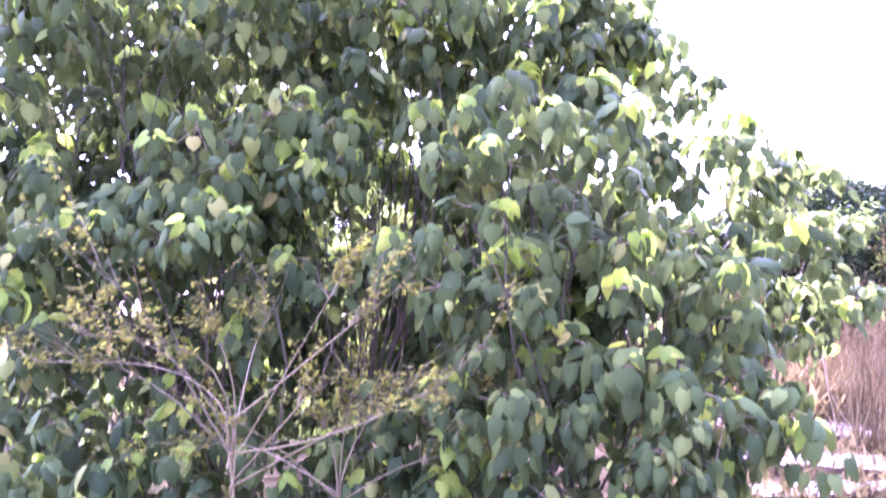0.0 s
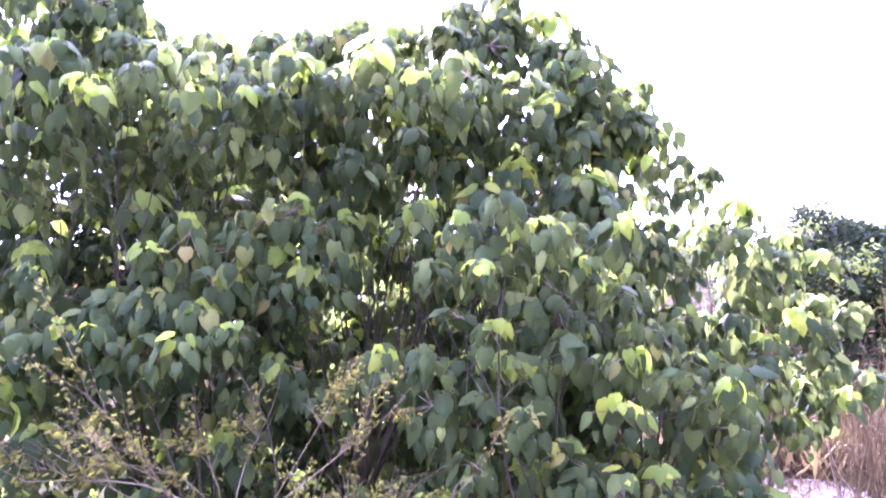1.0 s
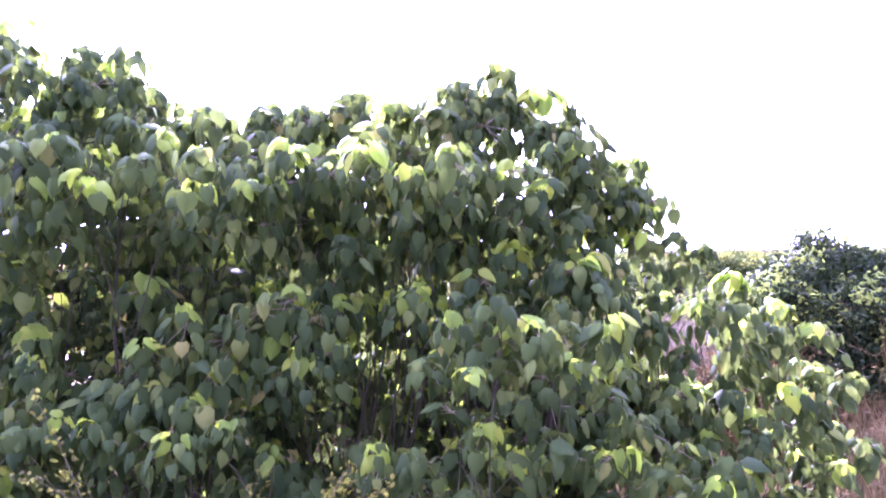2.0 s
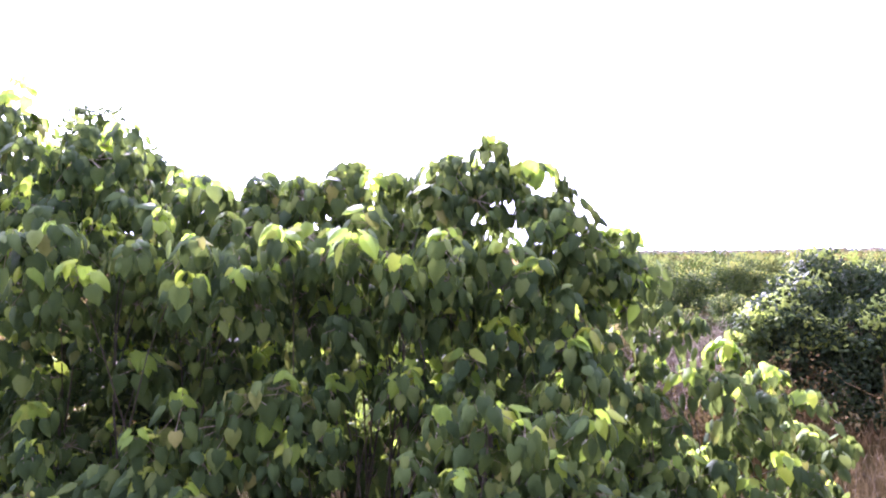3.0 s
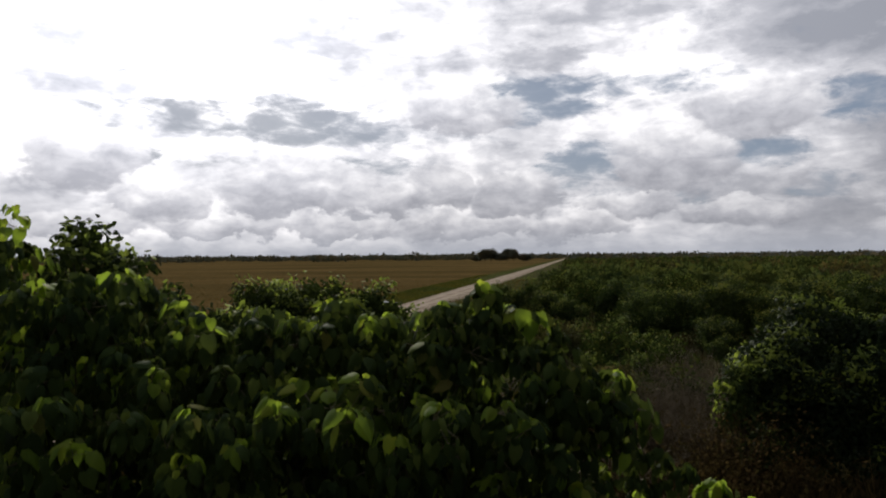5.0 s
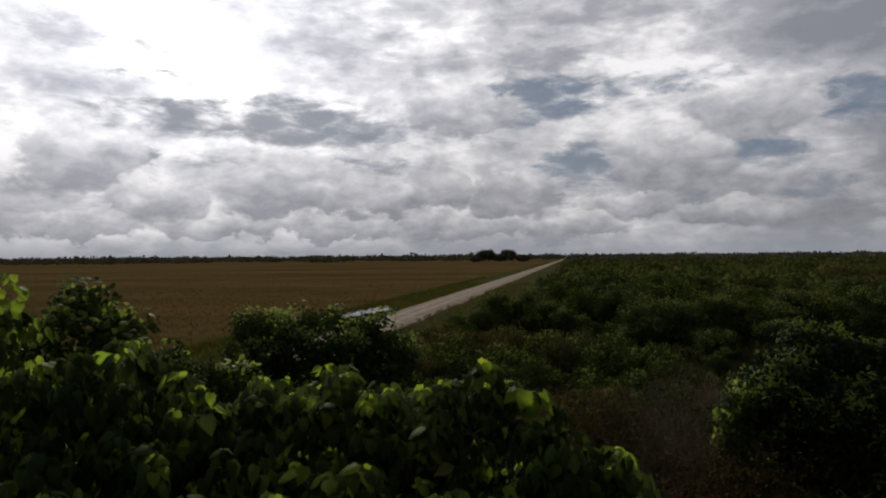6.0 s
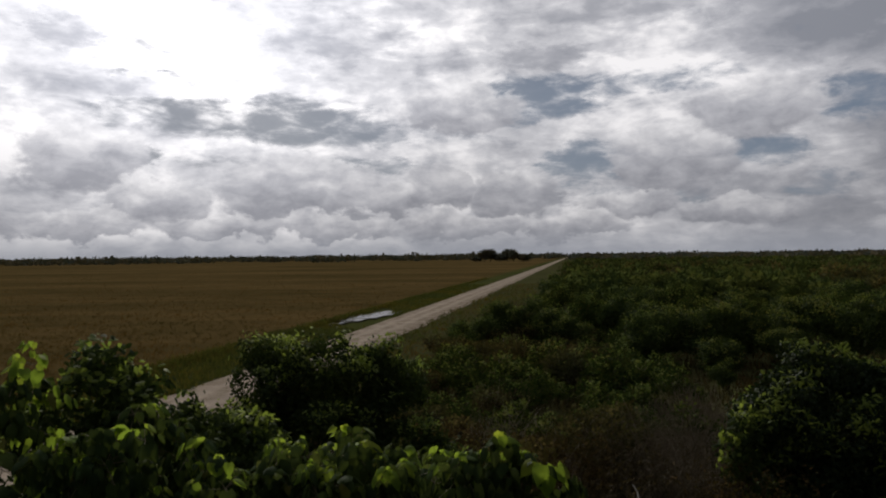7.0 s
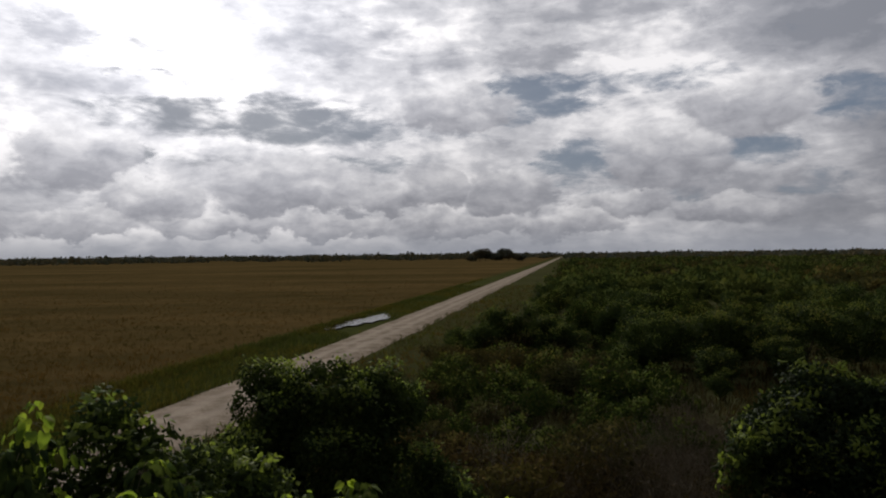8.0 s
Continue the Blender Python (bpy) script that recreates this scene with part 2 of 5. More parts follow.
# scrub leaf again, as lit from above, for the upper side of each head
SCRUB_LIT = leaf_material("lit_scrub_leaf", [(0.0, (0.060, 0.092, 0.028)), (0.6, (0.088, 0.122, 0.034)), (1.0, (0.12, 0.125, 0.042))], (0.14, 0.18, 0.03), 0.25, 0.8, 0.02, region=0.4)
WITHERED = leaf_material("withered_leaf", [(0.0, (0.014, 0.015, 0.009)), (0.5, (0.027, 0.026, 0.015)), (1.0, (0.051, 0.045, 0.029))], (0.06, 0.056, 0.02), 0.25, 0.9, 0.0)
# distance haze put into the colour: paler and bluer than the leaves
HAZED = leaf_material("hazed_distant_leaf", [(0.0, (0.058, 0.072, 0.066)), (1.0, (0.090, 0.104, 0.092))], (0.05, 0.06, 0.04), 0.1, 0.9, 0.0)
# glossy leaf in its lit colour, which paints light onto the clump tops
GLOSSY_LIT = leaf_material("lit_glossy_leaf", [(0.0, (0.064, 0.098, 0.024)), (1.0, (0.125, 0.165, 0.038))], (0.16, 0.22, 0.04), 0.28, 0.7, 0.02, region=0.15)
OLD = leaf_material("distant_withered_leaf", [(0.0, (0.030, 0.037, 0.018)), (1.0, (0.050, 0.052, 0.026))], (0.06, 0.066, 0.025), 0.18, 0.9, 0.0)
GRASS = leaf_material("grass_blade", [(0.0, (0.034, 0.030, 0.011)), (0.5, (0.058, 0.044, 0.016)), (1.0, (0.088, 0.064, 0.024))], (0.07, 0.058, 0.018), 0.25, 0.9, 0.0)
VERGE = leaf_material("verge_blade", [(0.0, (0.030, 0.040, 0.014)), (0.5, (0.048, 0.060, 0.018)), (1.0, (0.078, 0.080, 0.026))], (0.08, 0.10, 0.02), 0.25, 0.9, 0.0)
BARK = plain_material("bark", (0.020, 0.018, 0.007), (0.044, 0.038, 0.015), 0.9, 9.0, 60.0, 0.8, (1, 1, 0.25))
PALE = plain_material("pale_twig", (0.09, 0.076, 0.042), (0.18, 0.152, 0.088), 0.85, 12.0, 70.0, 0.5)
GREY_TWIG = plain_material("grey_twig", (0.066, 0.051, 0.030), (0.155, 0.122, 0.074), 0.9, 12.0, 70.0, 0.5)
STEM = plain_material("dry_stem", (0.042, 0.036, 0.013), (0.105, 0.089, 0.033), 0.85, 12.0, 70.0, 0.5)
BLEACHED = plain_material("bleached_wood", (0.42, 0.40, 0.36), (0.70, 0.68, 0.63), 0.8, 9.0, 50.0, 0.5)


# the road runs as a straight line: its middle lies at x = ROAD_X + ROAD_SLOPE * y
ROAD_X, ROAD_SLOPE = -21.0, 0.1835


def off_road(x, y):
    """How far a place lies to the right of the road's middle."""
    return (x - ROAD_X - ROAD_SLOPE * y) * 0.983


def ground_material():
    m, T, out = material("plain_soil_and_grass")
    place = T.node("ShaderNodeNewGeometry").outputs["Position"]
    sep = T.node("ShaderNodeSeparateXYZ")
    T.put(sep.inputs[0], place)
    s = T.math("SUBTRACT", T.math("SUBTRACT", sep.outputs[0], ROAD_X), T.math("MULTIPLY", sep.outputs[1], ROAD_SLOPE))
    rag = T.math("MULTIPLY", T.math("SUBTRACT", T.noise(place, 0.22, 4.0), 0.5), 7.0)
    s = T.math("ADD", s, rag)
    big = T.noise(T.vmath("MULTIPLY", place, (0.35, 1.0, 1.0)), 0.018, 6.0, 0.6)
    mid = T.noise(T.vmath("MULTIPLY", place, (0.5, 1.0, 1.0)), 0.16, 6.0, 0.65)
    tuft = T.noise(place, 2.2, 5.0, 0.7)
    n = T.math("ADD", T.math("ADD", T.math("MULTIPLY", big, 0.6), T.math("MULTIPLY", mid, 0.32)), T.math("MULTIPLY", tuft, 0.18))
    field = T.ramp(n, [(0.36, (0.034, 0.030, 0.011)), (0.47, (0.055, 0.042, 0.016)), (0.56, (0.080, 0.056, 0.022)), (0.68, (0.11, 0.075, 0.031))])
    green = T.ramp(n, [(0.3, (0.026, 0.033, 0.012)), (0.6, (0.050, 0.056, 0.018)), (0.8, (0.080, 0.075, 0.028))])
    scrub = T.ramp(n, [(0.3, (0.028, 0.034, 0.015)), (0.55, (0.050, 0.052, 0.021)), (0.8, (0.080, 0.068, 0.034))])
    damp = T.ramp(n, [(0.3, (0.018, 0.013, 0.007)), (0.6, (0.030, 0.024, 0.012)), (0.85, (0.05, 0.040, 0.020))])
    col = T.mix(T.smooth(s, -13.0, -8.0), field, green)
    col = T.mix(T.smooth(s, 1.5, 5.0), col, scrub)
    # bare and dry soil round the ditch near the start
    d = T.vmath("LENGTH", T.vmath("SUBTRACT", place, (6.0, 14.0, 0.0)))
    col = T.mix(T.smooth(T.math("ADD", d, rag), 15.0, 7.0), col, damp)
    p = T.node("ShaderNodeBsdfPrincipled")
    T.put(p.inputs["Base Color"], col)
    p.inputs["Roughness"].default_value = 1.0
    p.inputs["Specular IOR Level"].default_value = 0.0
    b = T.node("ShaderNodeBump")
    b.inputs["Strength"].default_value, b.inputs["Distance"].default_value = 0.8, 0.25
    T.put(b.inputs["Height"], T.math("ADD", mid, tuft))
    T.put(p.inputs["Normal"], b.outputs[0])
    T.put(out.inputs[0], p.outputs[0])
    return m


def road_material():
    m, T, out = material("packed_laterite")
    place = T.node("ShaderNodeNewGeometry").outputs["Position"]
    sep = T.node("ShaderNodeSeparateXYZ")
    T.put(sep.inputs[0], place)
    s = T.math("SUBTRACT", T.math("SUBTRACT", sep.outputs[0], ROAD_X), T.math("MULTIPLY", sep.outputs[1], ROAD_SLOPE))
    s = T.math("ADD", s, T.math("MULTIPLY", T.math("SUBTRACT", T.noise(place, 0.35, 3.0), 0.5), 1.2))
    rut = T.smooth(T.math("ABSOLUTE", T.math("SUBTRACT", T.math("ABSOLUTE", s), 0.95)), 0.75, 0.1)
    n = T.math("ADD", T.math("MULTIPLY", T.noise(place, 0.6, 6.0, 0.65), 0.6), T.math("MULTIPLY", T.noise(place, 6.0, 5.0, 0.7), 0.4))
    col = T.ramp(n, [(0.34, (0.12, 0.098, 0.074)), (0.5, (0.23, 0.19, 0.148)), (0.68, (0.37, 0.315, 0.255))])
    col = T.mix(T.math("MULTIPLY", rut, 0.45), col, (0.36, 0.31, 0.255))
    p = T.node("ShaderNodeBsdfPrincipled")
    T.put(p.inputs["Base Color"], col)
    p.inputs["Roughness"].default_value = 1.0
    p.inputs["Specular IOR Level"].default_value = 0.0
    b = T.node("ShaderNodeBump")
    b.inputs["Strength"].default_value, b.inputs["Distance"].default_value = 0.9, 0.10
    T.put(b.inputs["Height"], n)
    T.put(p.inputs["Normal"], b.outputs[0])
    T.put(out.inputs[0], p.outputs[0])
    return m


def water_material():
    m, T, out = material("still_water")
    place = T.node("ShaderNodeNewGeometry").outputs["Position"]
    p = T.node("ShaderNodeBsdfPrincipled")
    T.put(p.inputs["Base Color"], T.ramp(T.noise(place, 1.2, 4.0), [(0.3, (0.035, 0.03, 0.02)), (0.7, (0.075, 0.06, 0.045))]))
    p.inputs["Roughness"].default_value = 0.06
    p.inputs["IOR"].default_value = 1.33
    p.inputs["Specular IOR Level"].default_value = 1.0
    b = T.node("ShaderNodeBump")
    b.inputs["Strength"].default_value, b.inputs["Distance"].default_value = 0.5, 0.05
    T.put(b.inputs["Height"], T.noise(place, 5.0, 3.0))
    T.put(p.inputs["Normal"], b.outputs[0])
    T.put(out.inputs[0], p.outputs[0])
    return m


GROUND, ROAD, WATER = ground_material(), road_material(), water_material()


# ---------------------------------------------------------------- mesh helpers
def quads_mesh(name, verts, quads, mats, slot=None, smooth=True):
    """A mesh of quads from arrays of vertices and corner numbers."""
    verts, quads = np.asarray(verts, np.float32), np.asarray(quads, np.int32)
    me = bpy.data.meshes.new(name)
    me.vertices.add(len(verts))
    me.vertices.foreach_set("co", verts.ravel())
    me.loops.add(quads.size)
    me.loops.foreach_set("vertex_index", quads.ravel())
    me.polygons.add(len(quads))
    me.polygons.foreach_set("loop_start", np.arange(0, quads.size, 4, dtype=np.int32))
    for m in mats:
        me.materials.append(m)
    if slot is not None:
        me.polygons.foreach_set("material_index", np.asarray(slot, np.int32))
    me.polygons.foreach_set("use_smooth", np.full(len(quads), smooth))
    me.update(calc_edges=True)
    return me


def part(name, mesh, parent, label="", kind=""):
    """One mesh object under a thing or a part."""
    ob = new(name, mesh)
    ob.parent = parent
    return tagged(ob, label, kind=kind)


class Rods:
    """Tapered round rods gathered into one mesh."""

    def __init__(self):
        self.v, self.q, self.n = [], [], 0

    def add(self, points, radii, sides=5):
        pts = np.asarray(points, float)
        k = len(pts)
        tan = np.gradient(pts, axis=0)
        tan /= np.linalg.norm(tan, axis=1)[:, None] + 1e-9
        ref = np.array([0.0, 1.0, 0.0]) if abs(tan[0][1]) < 0.8 else np.array([1.0, 0.0, 0.0])
        a = np.cross(tan, ref)
        a /= np.linalg.norm(a, axis=1)[:, None] + 1e-9
        b = np.cross(tan, a)
        ang = np.arange(sides) * 2 * np.pi / sides
        ring = pts[:, None] + np.asarray(radii)[:, None, None] * (np.cos(ang)[None, :, None] * a[:, None] + np.sin(ang)[None, :, None] * b[:, None])
        self.v.append(ring.reshape(-1, 3))
        i = np.arange(k - 1)[:, None] * sides
        j = np.arange(sides)[None]
        jn = (j + 1) % sides
        q = np.stack([i + j, i + jn, i + sides + jn, i + sides + j], -1).reshape(-1, 4) + self.n
        self.q.append(q)
        self.n += k * sides

    def mesh(self, name, mat):
        return quads_mesh(name, np.concatenate(self.v), np.concatenate(self.q), [mat])


def bend(a, b, rng, sag=0.12, steps=5):
    """A slightly crooked way from a to b."""
    a, b = np.asarray(a, float), np.asarray(b, float)
    t = np.linspace(0, 1, steps)[:, None]
    off = rng.normal(0, 1, 3) * np.linalg.norm(b - a) * sag
    pts = a + (b - a) * t + off * (t * (1 - t)) * 2
    return pts


def blade(kind):
    """Corners and quads of one leaf: along +y from its stalk, facing +z, one long."""
    if kind == "heart":
        mid = [(0, 0.0, 0.0), (0, 0.33, 0.05), (0, 0.68, 0.03), (0, 1.0, -0.08)]
        side = [(0.25, -0.14, -0.08), (0.41, 0.14, -0.13), (0.33, 0.50, -0.14), (0.10, 0.84, -0.10)]
    elif kind == "oval":
        mid = [(0, 0.0, 0.0), (0, 0.35, 0.05), (0, 0.7, 0.03), (0, 1.0, -0.06)]
        side = [(0.06, 0.02, 0.0), (0.27, 0.33, -0.05), (0.27, 0.66, -0.06), (0.09, 0.94, -0.07)]
    else:
        v = [(0, 0, 0), (0.3, 0.5, -0.06), (0, 1.0, -0.04), (-0.3, 0.5, -0.06)]
        return np.array(v), np.array([(0, 1, 2, 3)])
    v = mid + side + [(-x, y, z) for x, y, z in side]
    q = [(i, 4 + i, 5 + i, i + 1) for i in range(3)] + [(i + 1, 9 + i, 8 + i, i) for i in range(3)]
    return np.array(v), np.array(q)


def basis(axis, face):
    """Frames whose y is the leaf's length and z its upper face."""
    y = axis / (np.linalg.norm(axis, axis=1)[:, None] + 1e-9)
    x = np.cross(y, face)
    x /= np.linalg.norm(x, axis=1)[:, None] + 1e-9
    return np.stack([x, y, np.cross(x, y)], -1)


def leaf_arrays(kind, at, frames, size, rng, curl=0.25):
    """Vertices and quads of many leaves at once, each curled by a chance of its own."""
    v, q = blade(kind)
    n, k = len(at), len(v)
    w = np.broadcast_to(v, (n, k, 3)).copy()
    w[:, :, 2] -= (rng.uniform(0, 1.6, n)[:, None] * curl) * w[:, :, 1] ** 2
    w[:, :, 2] -= (rng.uniform(-0.2, 1.2, n)[:, None] * curl * 1.6) * np.abs(w[:, :, 0])
    w[:, :, 0] *= rng.uniform(0.85, 1.12, n)[:, None]
    w *= size[:, None, None]
    out = np.einsum("nij,nkj->nki", frames, w) + at[:, None]
    quads = (q[None] + (np.arange(n) * k)[:, None, None]).reshape(-1, 4)
    return out.reshape(-1, 3), quads


def on_ball(n, rng):
    d = rng.normal(size=(n, 3))
    return d / np.linalg.norm(d, axis=1)[:, None]


def clusters(lobes, per_area, rng, shell=(0.82, 1.06), floor=0.15, merge=0.62):
    """Places of leaf clusters over heaped lobes, and the way each one points."""
    places, ways = [], []
    L = np.array(lobes, float)
    for c in L:
        area = 4 * np.pi * ((c[3] * c[4]) ** 1.6 / 3 + (c[3] * c[5]) ** 1.6 / 3 + (c[4] * c[5]) ** 1.6 / 3) ** (1 / 1.6)
        n = max(6, int(area * per_area))
        d = on_ball(n, rng)
        lump = 1 + 0.16 * np.sin(d[:, 0] * 5 + c[0] * 3) * np.cos(d[:, 2] * 4 + c[2] * 2) + 0.10 * np.sin(d[:, 1] * 9 + c[1])
        p = c[:3] + d * c[3:6] * (rng.uniform(*shell, n) * lump)[:, None]
        keep = p[:, 2] > floor
        for o in L:
            if o is not c:
                keep &= (((p - o[:3]) / o[3:6]) ** 2).sum(1) > merge
        places.append(p[keep])
        ways.append(d[keep])
    return np.concatenate(places), np.concatenate(ways)


def spaced(p, w, gap, rng):
    """Thins places out, so that no two lie nearer than gap."""
    keep = []
    cells = {}
    for i in rng.permutation(len(p)):
        c = tuple(np.floor(p[i] / gap).astype(int))
        near = [j for dx in (-1, 0, 1) for dy in (-1, 0, 1) for dz in (-1, 0, 1) for j in cells.get((c[0] + dx, c[1] + dy, c[2] + dz), ())]
        if all(((p[i] - p[j]) ** 2).sum() > gap * gap for j in near):
            cells.setdefault(c, []).append(i)
            keep.append(i)
    keep = np.array(sorted(keep))
    return p[keep], w[keep]


def droop_leaves(p, w, rng, size, count=(18, 28), hang=1.0):
    """Broad leaves that overlap like shingles on a dome round each shoot tip, those at the rim hanging straight down."""
    k = rng.integers(count[0], count[1] + 1, len(p))
    idx = np.repeat(np.arange(len(p)), k)
    n = len(idx)
    ang = rng.uniform(0, 2 * np.pi, n)
    h = np.stack([np.cos(ang), np.sin(ang), np.zeros(n)], 1)
    up = np.array([0, 0, 1.0])
    rho = np.sqrt(rng.uniform(0.0, 1.0, n))
    big = rng.uniform(0.75, 1.45, len(p))[idx]
    stretch = 1 + rng.uniform(-0.25, 0.6, (len(p), 2))[idx]
    lean = np.concatenate([rng.normal(0, 0.3, (len(p), 2)) + w[:, :2] * 0.3, np.zeros((len(p), 1))], 1)[idx]
    out = h * (rho * 0.17)[:, None]
    out[:, :2] *= stretch
    drop = 0.15 * rho ** 2 + np.where(rho > 0.75, rng.random(n) ** 2 * 0.16, 0.0)
    base = p[idx] + (out + up * (0.10 - drop)[:, None] + lean * (0.12 - drop)[:, None]) * big[:, None] + rng.normal(0, 0.022, (n, 3))
    axis = h * (0.9 - 0.62 * rho)[:, None] - up * ((0.25 + 1.15 * rho) * rng.uniform(0.75, 1.25, n) * hang)[:, None] + rng.normal(0, 0.22, (n, 3))
    face = h * (0.2 + 0.9 * rho)[:, None] + up * (1.0 - 0.6 * rho)[:, None] + rng.normal(0, 0.24, (n, 3))
    s = rng.uniform(*size, n) * big ** 0.6 * np.where(rng.random(n) < 0.2, 0.65, 1.0)
    # yellower upward bunch tops: young growth, and sunlit tops put into colour
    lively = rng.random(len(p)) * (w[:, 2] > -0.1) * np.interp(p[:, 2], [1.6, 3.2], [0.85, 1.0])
    lit_tip = (rho < 0.15 + 0.62 * lively[idx]) & (rng.random(n) < 0.85) & (lively[idx] > 0.24)
    return base, basis(axis, face), s, p[idx], lit_tip


def perky_leaves(p, w, rng, size, count=(6, 10), spread=0.10):
    """Small leaves that stand round each shoot tip and face outwards and up."""
    k = rng.integers(count[0], count[1] + 1, len(p))
    idx = np.repeat(np.arange(len(p)), k)
    n = len(idx)
    out = w[idx] + np.array([0, 0, 0.12])
    axis = out * 0.35 + rng.normal(0, 0.6, (n, 3)) - np.array([0, 0, 0.2])
    face = out + np.array([0, 0, 0.15]) + rng.normal(0, 0.22, (n, 3))
    base = p[idx] + rng.normal(0, spread, (n, 3))
    # upward shoots take the lit leaf colour, which paints brighter tops on the heads
    lit_top = (rng.random(len(p)) < 0.7)[idx] & (w[idx, 2] > 0.42)
    return base, basis(axis, face), rng.uniform(*size, n), p[idx], lit_top


def heap(L, radius, rng, hollow):
    """Small round heads heaped over the lobes of a bush, with hollows between, which give it a lumpy outline."""
    rows = [np.concatenate([c[:3], c[3:6] * (0.72 if hollow > -0.1 else 0.88)]) for c in L]
    for c in L:
        d = on_ball(int(2.6 * (c[3] * c[5] + c[3] * c[4] + c[4] * c[5]) / (3 * radius * radius)), rng)
        for u in d[d[:, 2] > -0.5]:
            r = radius * rng.uniform(0.55, 1.3)
            q = c[:3] + u * c[3:6] * rng.uniform(0.86, 1.08)
            if q[2] > r * 0.8 and noise.noise(Vector(q) * 0.30 / radius) > hollow:
                rows.append(np.array([*q, r, r, r * 0.8]))
    return np.array(rows)


def shrub_thing(name, label, category, base, lobes, seed, leaf="heart", mat=None, per_area=22.0, size=(0.105, 0.17), count=(18, 28), singles=0,
                trunk_r=0.024, inner=True, group="", hang=1.0, bark=None, twig_share=0.2, spread=0.10, forks=True, heads=0.0, gap=0.29, lit_top=None, hollow=-0.04, airy=0.97, holes=-0.26):
    """A shrub: trunk, a limb to each lobe of the crown, twigs, the crown of leaves, and single leaves on the side of the clearing."""
    rng = np.random.default_rng(seed)
    top = tagged(new(name), label, category, group)
    top.location = base
    b = np.array(base, float)
    L = np.array(lobes, float)
    bark = bark or BARK
    mid = L[:, :3].mean(0)
    fork = b + (mid - b) * (0.35, 0.35, 0.3)
    rod = Rods()
    rod.add(bend(b - b, fork - b, rng, 0.08, 6), np.linspace(trunk_r * 1.5, trunk_r, 6), 7)
    part("trunk", rod.mesh("trunk", bark), top)
    rods = Rods() if not forks else None
    limbs = []
    spine = L[:, :3]
    for c in L:
        r = rods or Rods()
        r.add(bend(fork - b, c[:3] - b + (0, 0, 0.25 * c[5]), rng, 0.16, 7), np.linspace(trunk_r * 0.62, trunk_r * 0.14, 7), 6)
        if forks:
            limbs.append(part("limb", r.mesh("limb", bark), top))
    if rods:
        part("branchwork", rods.mesh("branchwork", bark), top)
    if heads:
        L = heap(L, heads, rng, hollow)
    p, w = clusters(L, per_area, rng, (0.74, 1.0) if leaf == "heart" else (0.82, 1.06), merge=0.45 if leaf == "heart" else 0.62)
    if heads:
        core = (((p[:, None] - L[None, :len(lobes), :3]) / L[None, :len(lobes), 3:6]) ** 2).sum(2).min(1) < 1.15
        # core shoots point down and keep the darker leaf: shade put into colour
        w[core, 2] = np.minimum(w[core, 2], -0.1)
    if leaf == "heart":
        p, w = spaced(p, w, gap, rng)
        stay = (rng.random(len(p)) < np.interp(p[:, 2], [3.3, 4.4], [1.0, airy])) & ((w[:, 2] > -0.3) | (rng.random(len(p)) < 0.45))
        dense = np.array([noise.noise(Vector(q) * 1.15) for q in p])
        stay &= (dense > np.interp(p[:, 2], [1.2, 1.8, 3.9, 4.5], [-0.2, 0.02, 0.02, 0.0]) + np.interp(p[:, 2], [3.9, 4.5], [0.0, 1.0]) * holes) | (holes < -0.9) | (p[:, 2] > 5.0)
        p, w = p[stay], w[stay]
        small = L[L[:, 3] < 0.47]
        if len(small):
            tips = small[:, :3] + np.array([0, 0, 0.75]) * small[:, 5:6]
            clear = ((p[:, None] - tips[None]) ** 2).sum(2).min(1) > 0.04
            under = small[:, :3] - (0, 0, 0.10) + rng.uniform(-0.5, 0.5, (len(small), 3)) * small[:, 3:6]
            p = np.concatenate([p[clear], tips, under])
            # the under bunches point down, which leaves them unlit in colour
            w = np.concatenate([w[clear], np.tile((0.0, 0.0, 1.0), (len(tips), 1)), np.tile((0.0, -0.4, -0.3), (len(under), 1))])
    if inner:
        p2, w2 = clusters(L, per_area * (0.55 if leaf == "heart" else 0.45), rng, (0.30, 0.66))
        if leaf == "heart":
            stay = rng.random(len(p2)) < np.interp(p2[:, 2], [2.8, 3.8], [1.0, 0.2])
            # inner bunches point down, so none is painted lit and the inside stays dark
            p2, w2 = p2[stay], w2[stay] * (1, 1, 0) - (0, 0, 0.3)
        p, w = np.concatenate([p, p2]), np.concatenate([w, w2])
    tw = Rods()
    for i in np.nonzero(rng.random(len(p)) < twig_share)[0]:
        c = L[np.argmin((((p[i] - L[:, :3]) / L[:, 3:6]) ** 2).sum(1))]
        start = c[:3] + (p[i] - c[:3]) * rng.uniform(0.1, 0.5) - (0, 0, 0.12)
        tw.add(bend(start - b, p[i] - b, rng, 0.10, 3), np.array([0.008, 0.006, 0.003]) * (trunk_r / 0.05) ** 0.5, 3)
    if tw.n:
        part("twig_tangle", tw.mesh("twig_tangle", bark), top, kind="stuff")
    maker = droop_leaves if leaf == "heart" else perky_leaves
    extra = (hang,) if leaf == "heart" else (spread,)
    at, fr, sz, tip, lit_tip = maker(p, w, rng, size, count, *extra)
    order = np.argsort(at[:, 1] + rng.uniform(0, 0.4, len(at)) + 100.0 * (at[:, 2] < 1.4))
    single, rest = order[:singles], order[singles:]
    v, q = leaf_arrays(leaf, at[rest] - b, fr[rest], sz[rest], rng)
    slot = np.repeat(lit_tip[rest] * 2, len(q) // len(rest))
    if leaf == "heart":
        st = Rods()
        for i in rest[::2]:
            st.add([tip[i] - b, at[i] - b], [0.0035, 0.0025], 3)
        sv, sq = np.concatenate(st.v), np.concatenate(st.q)
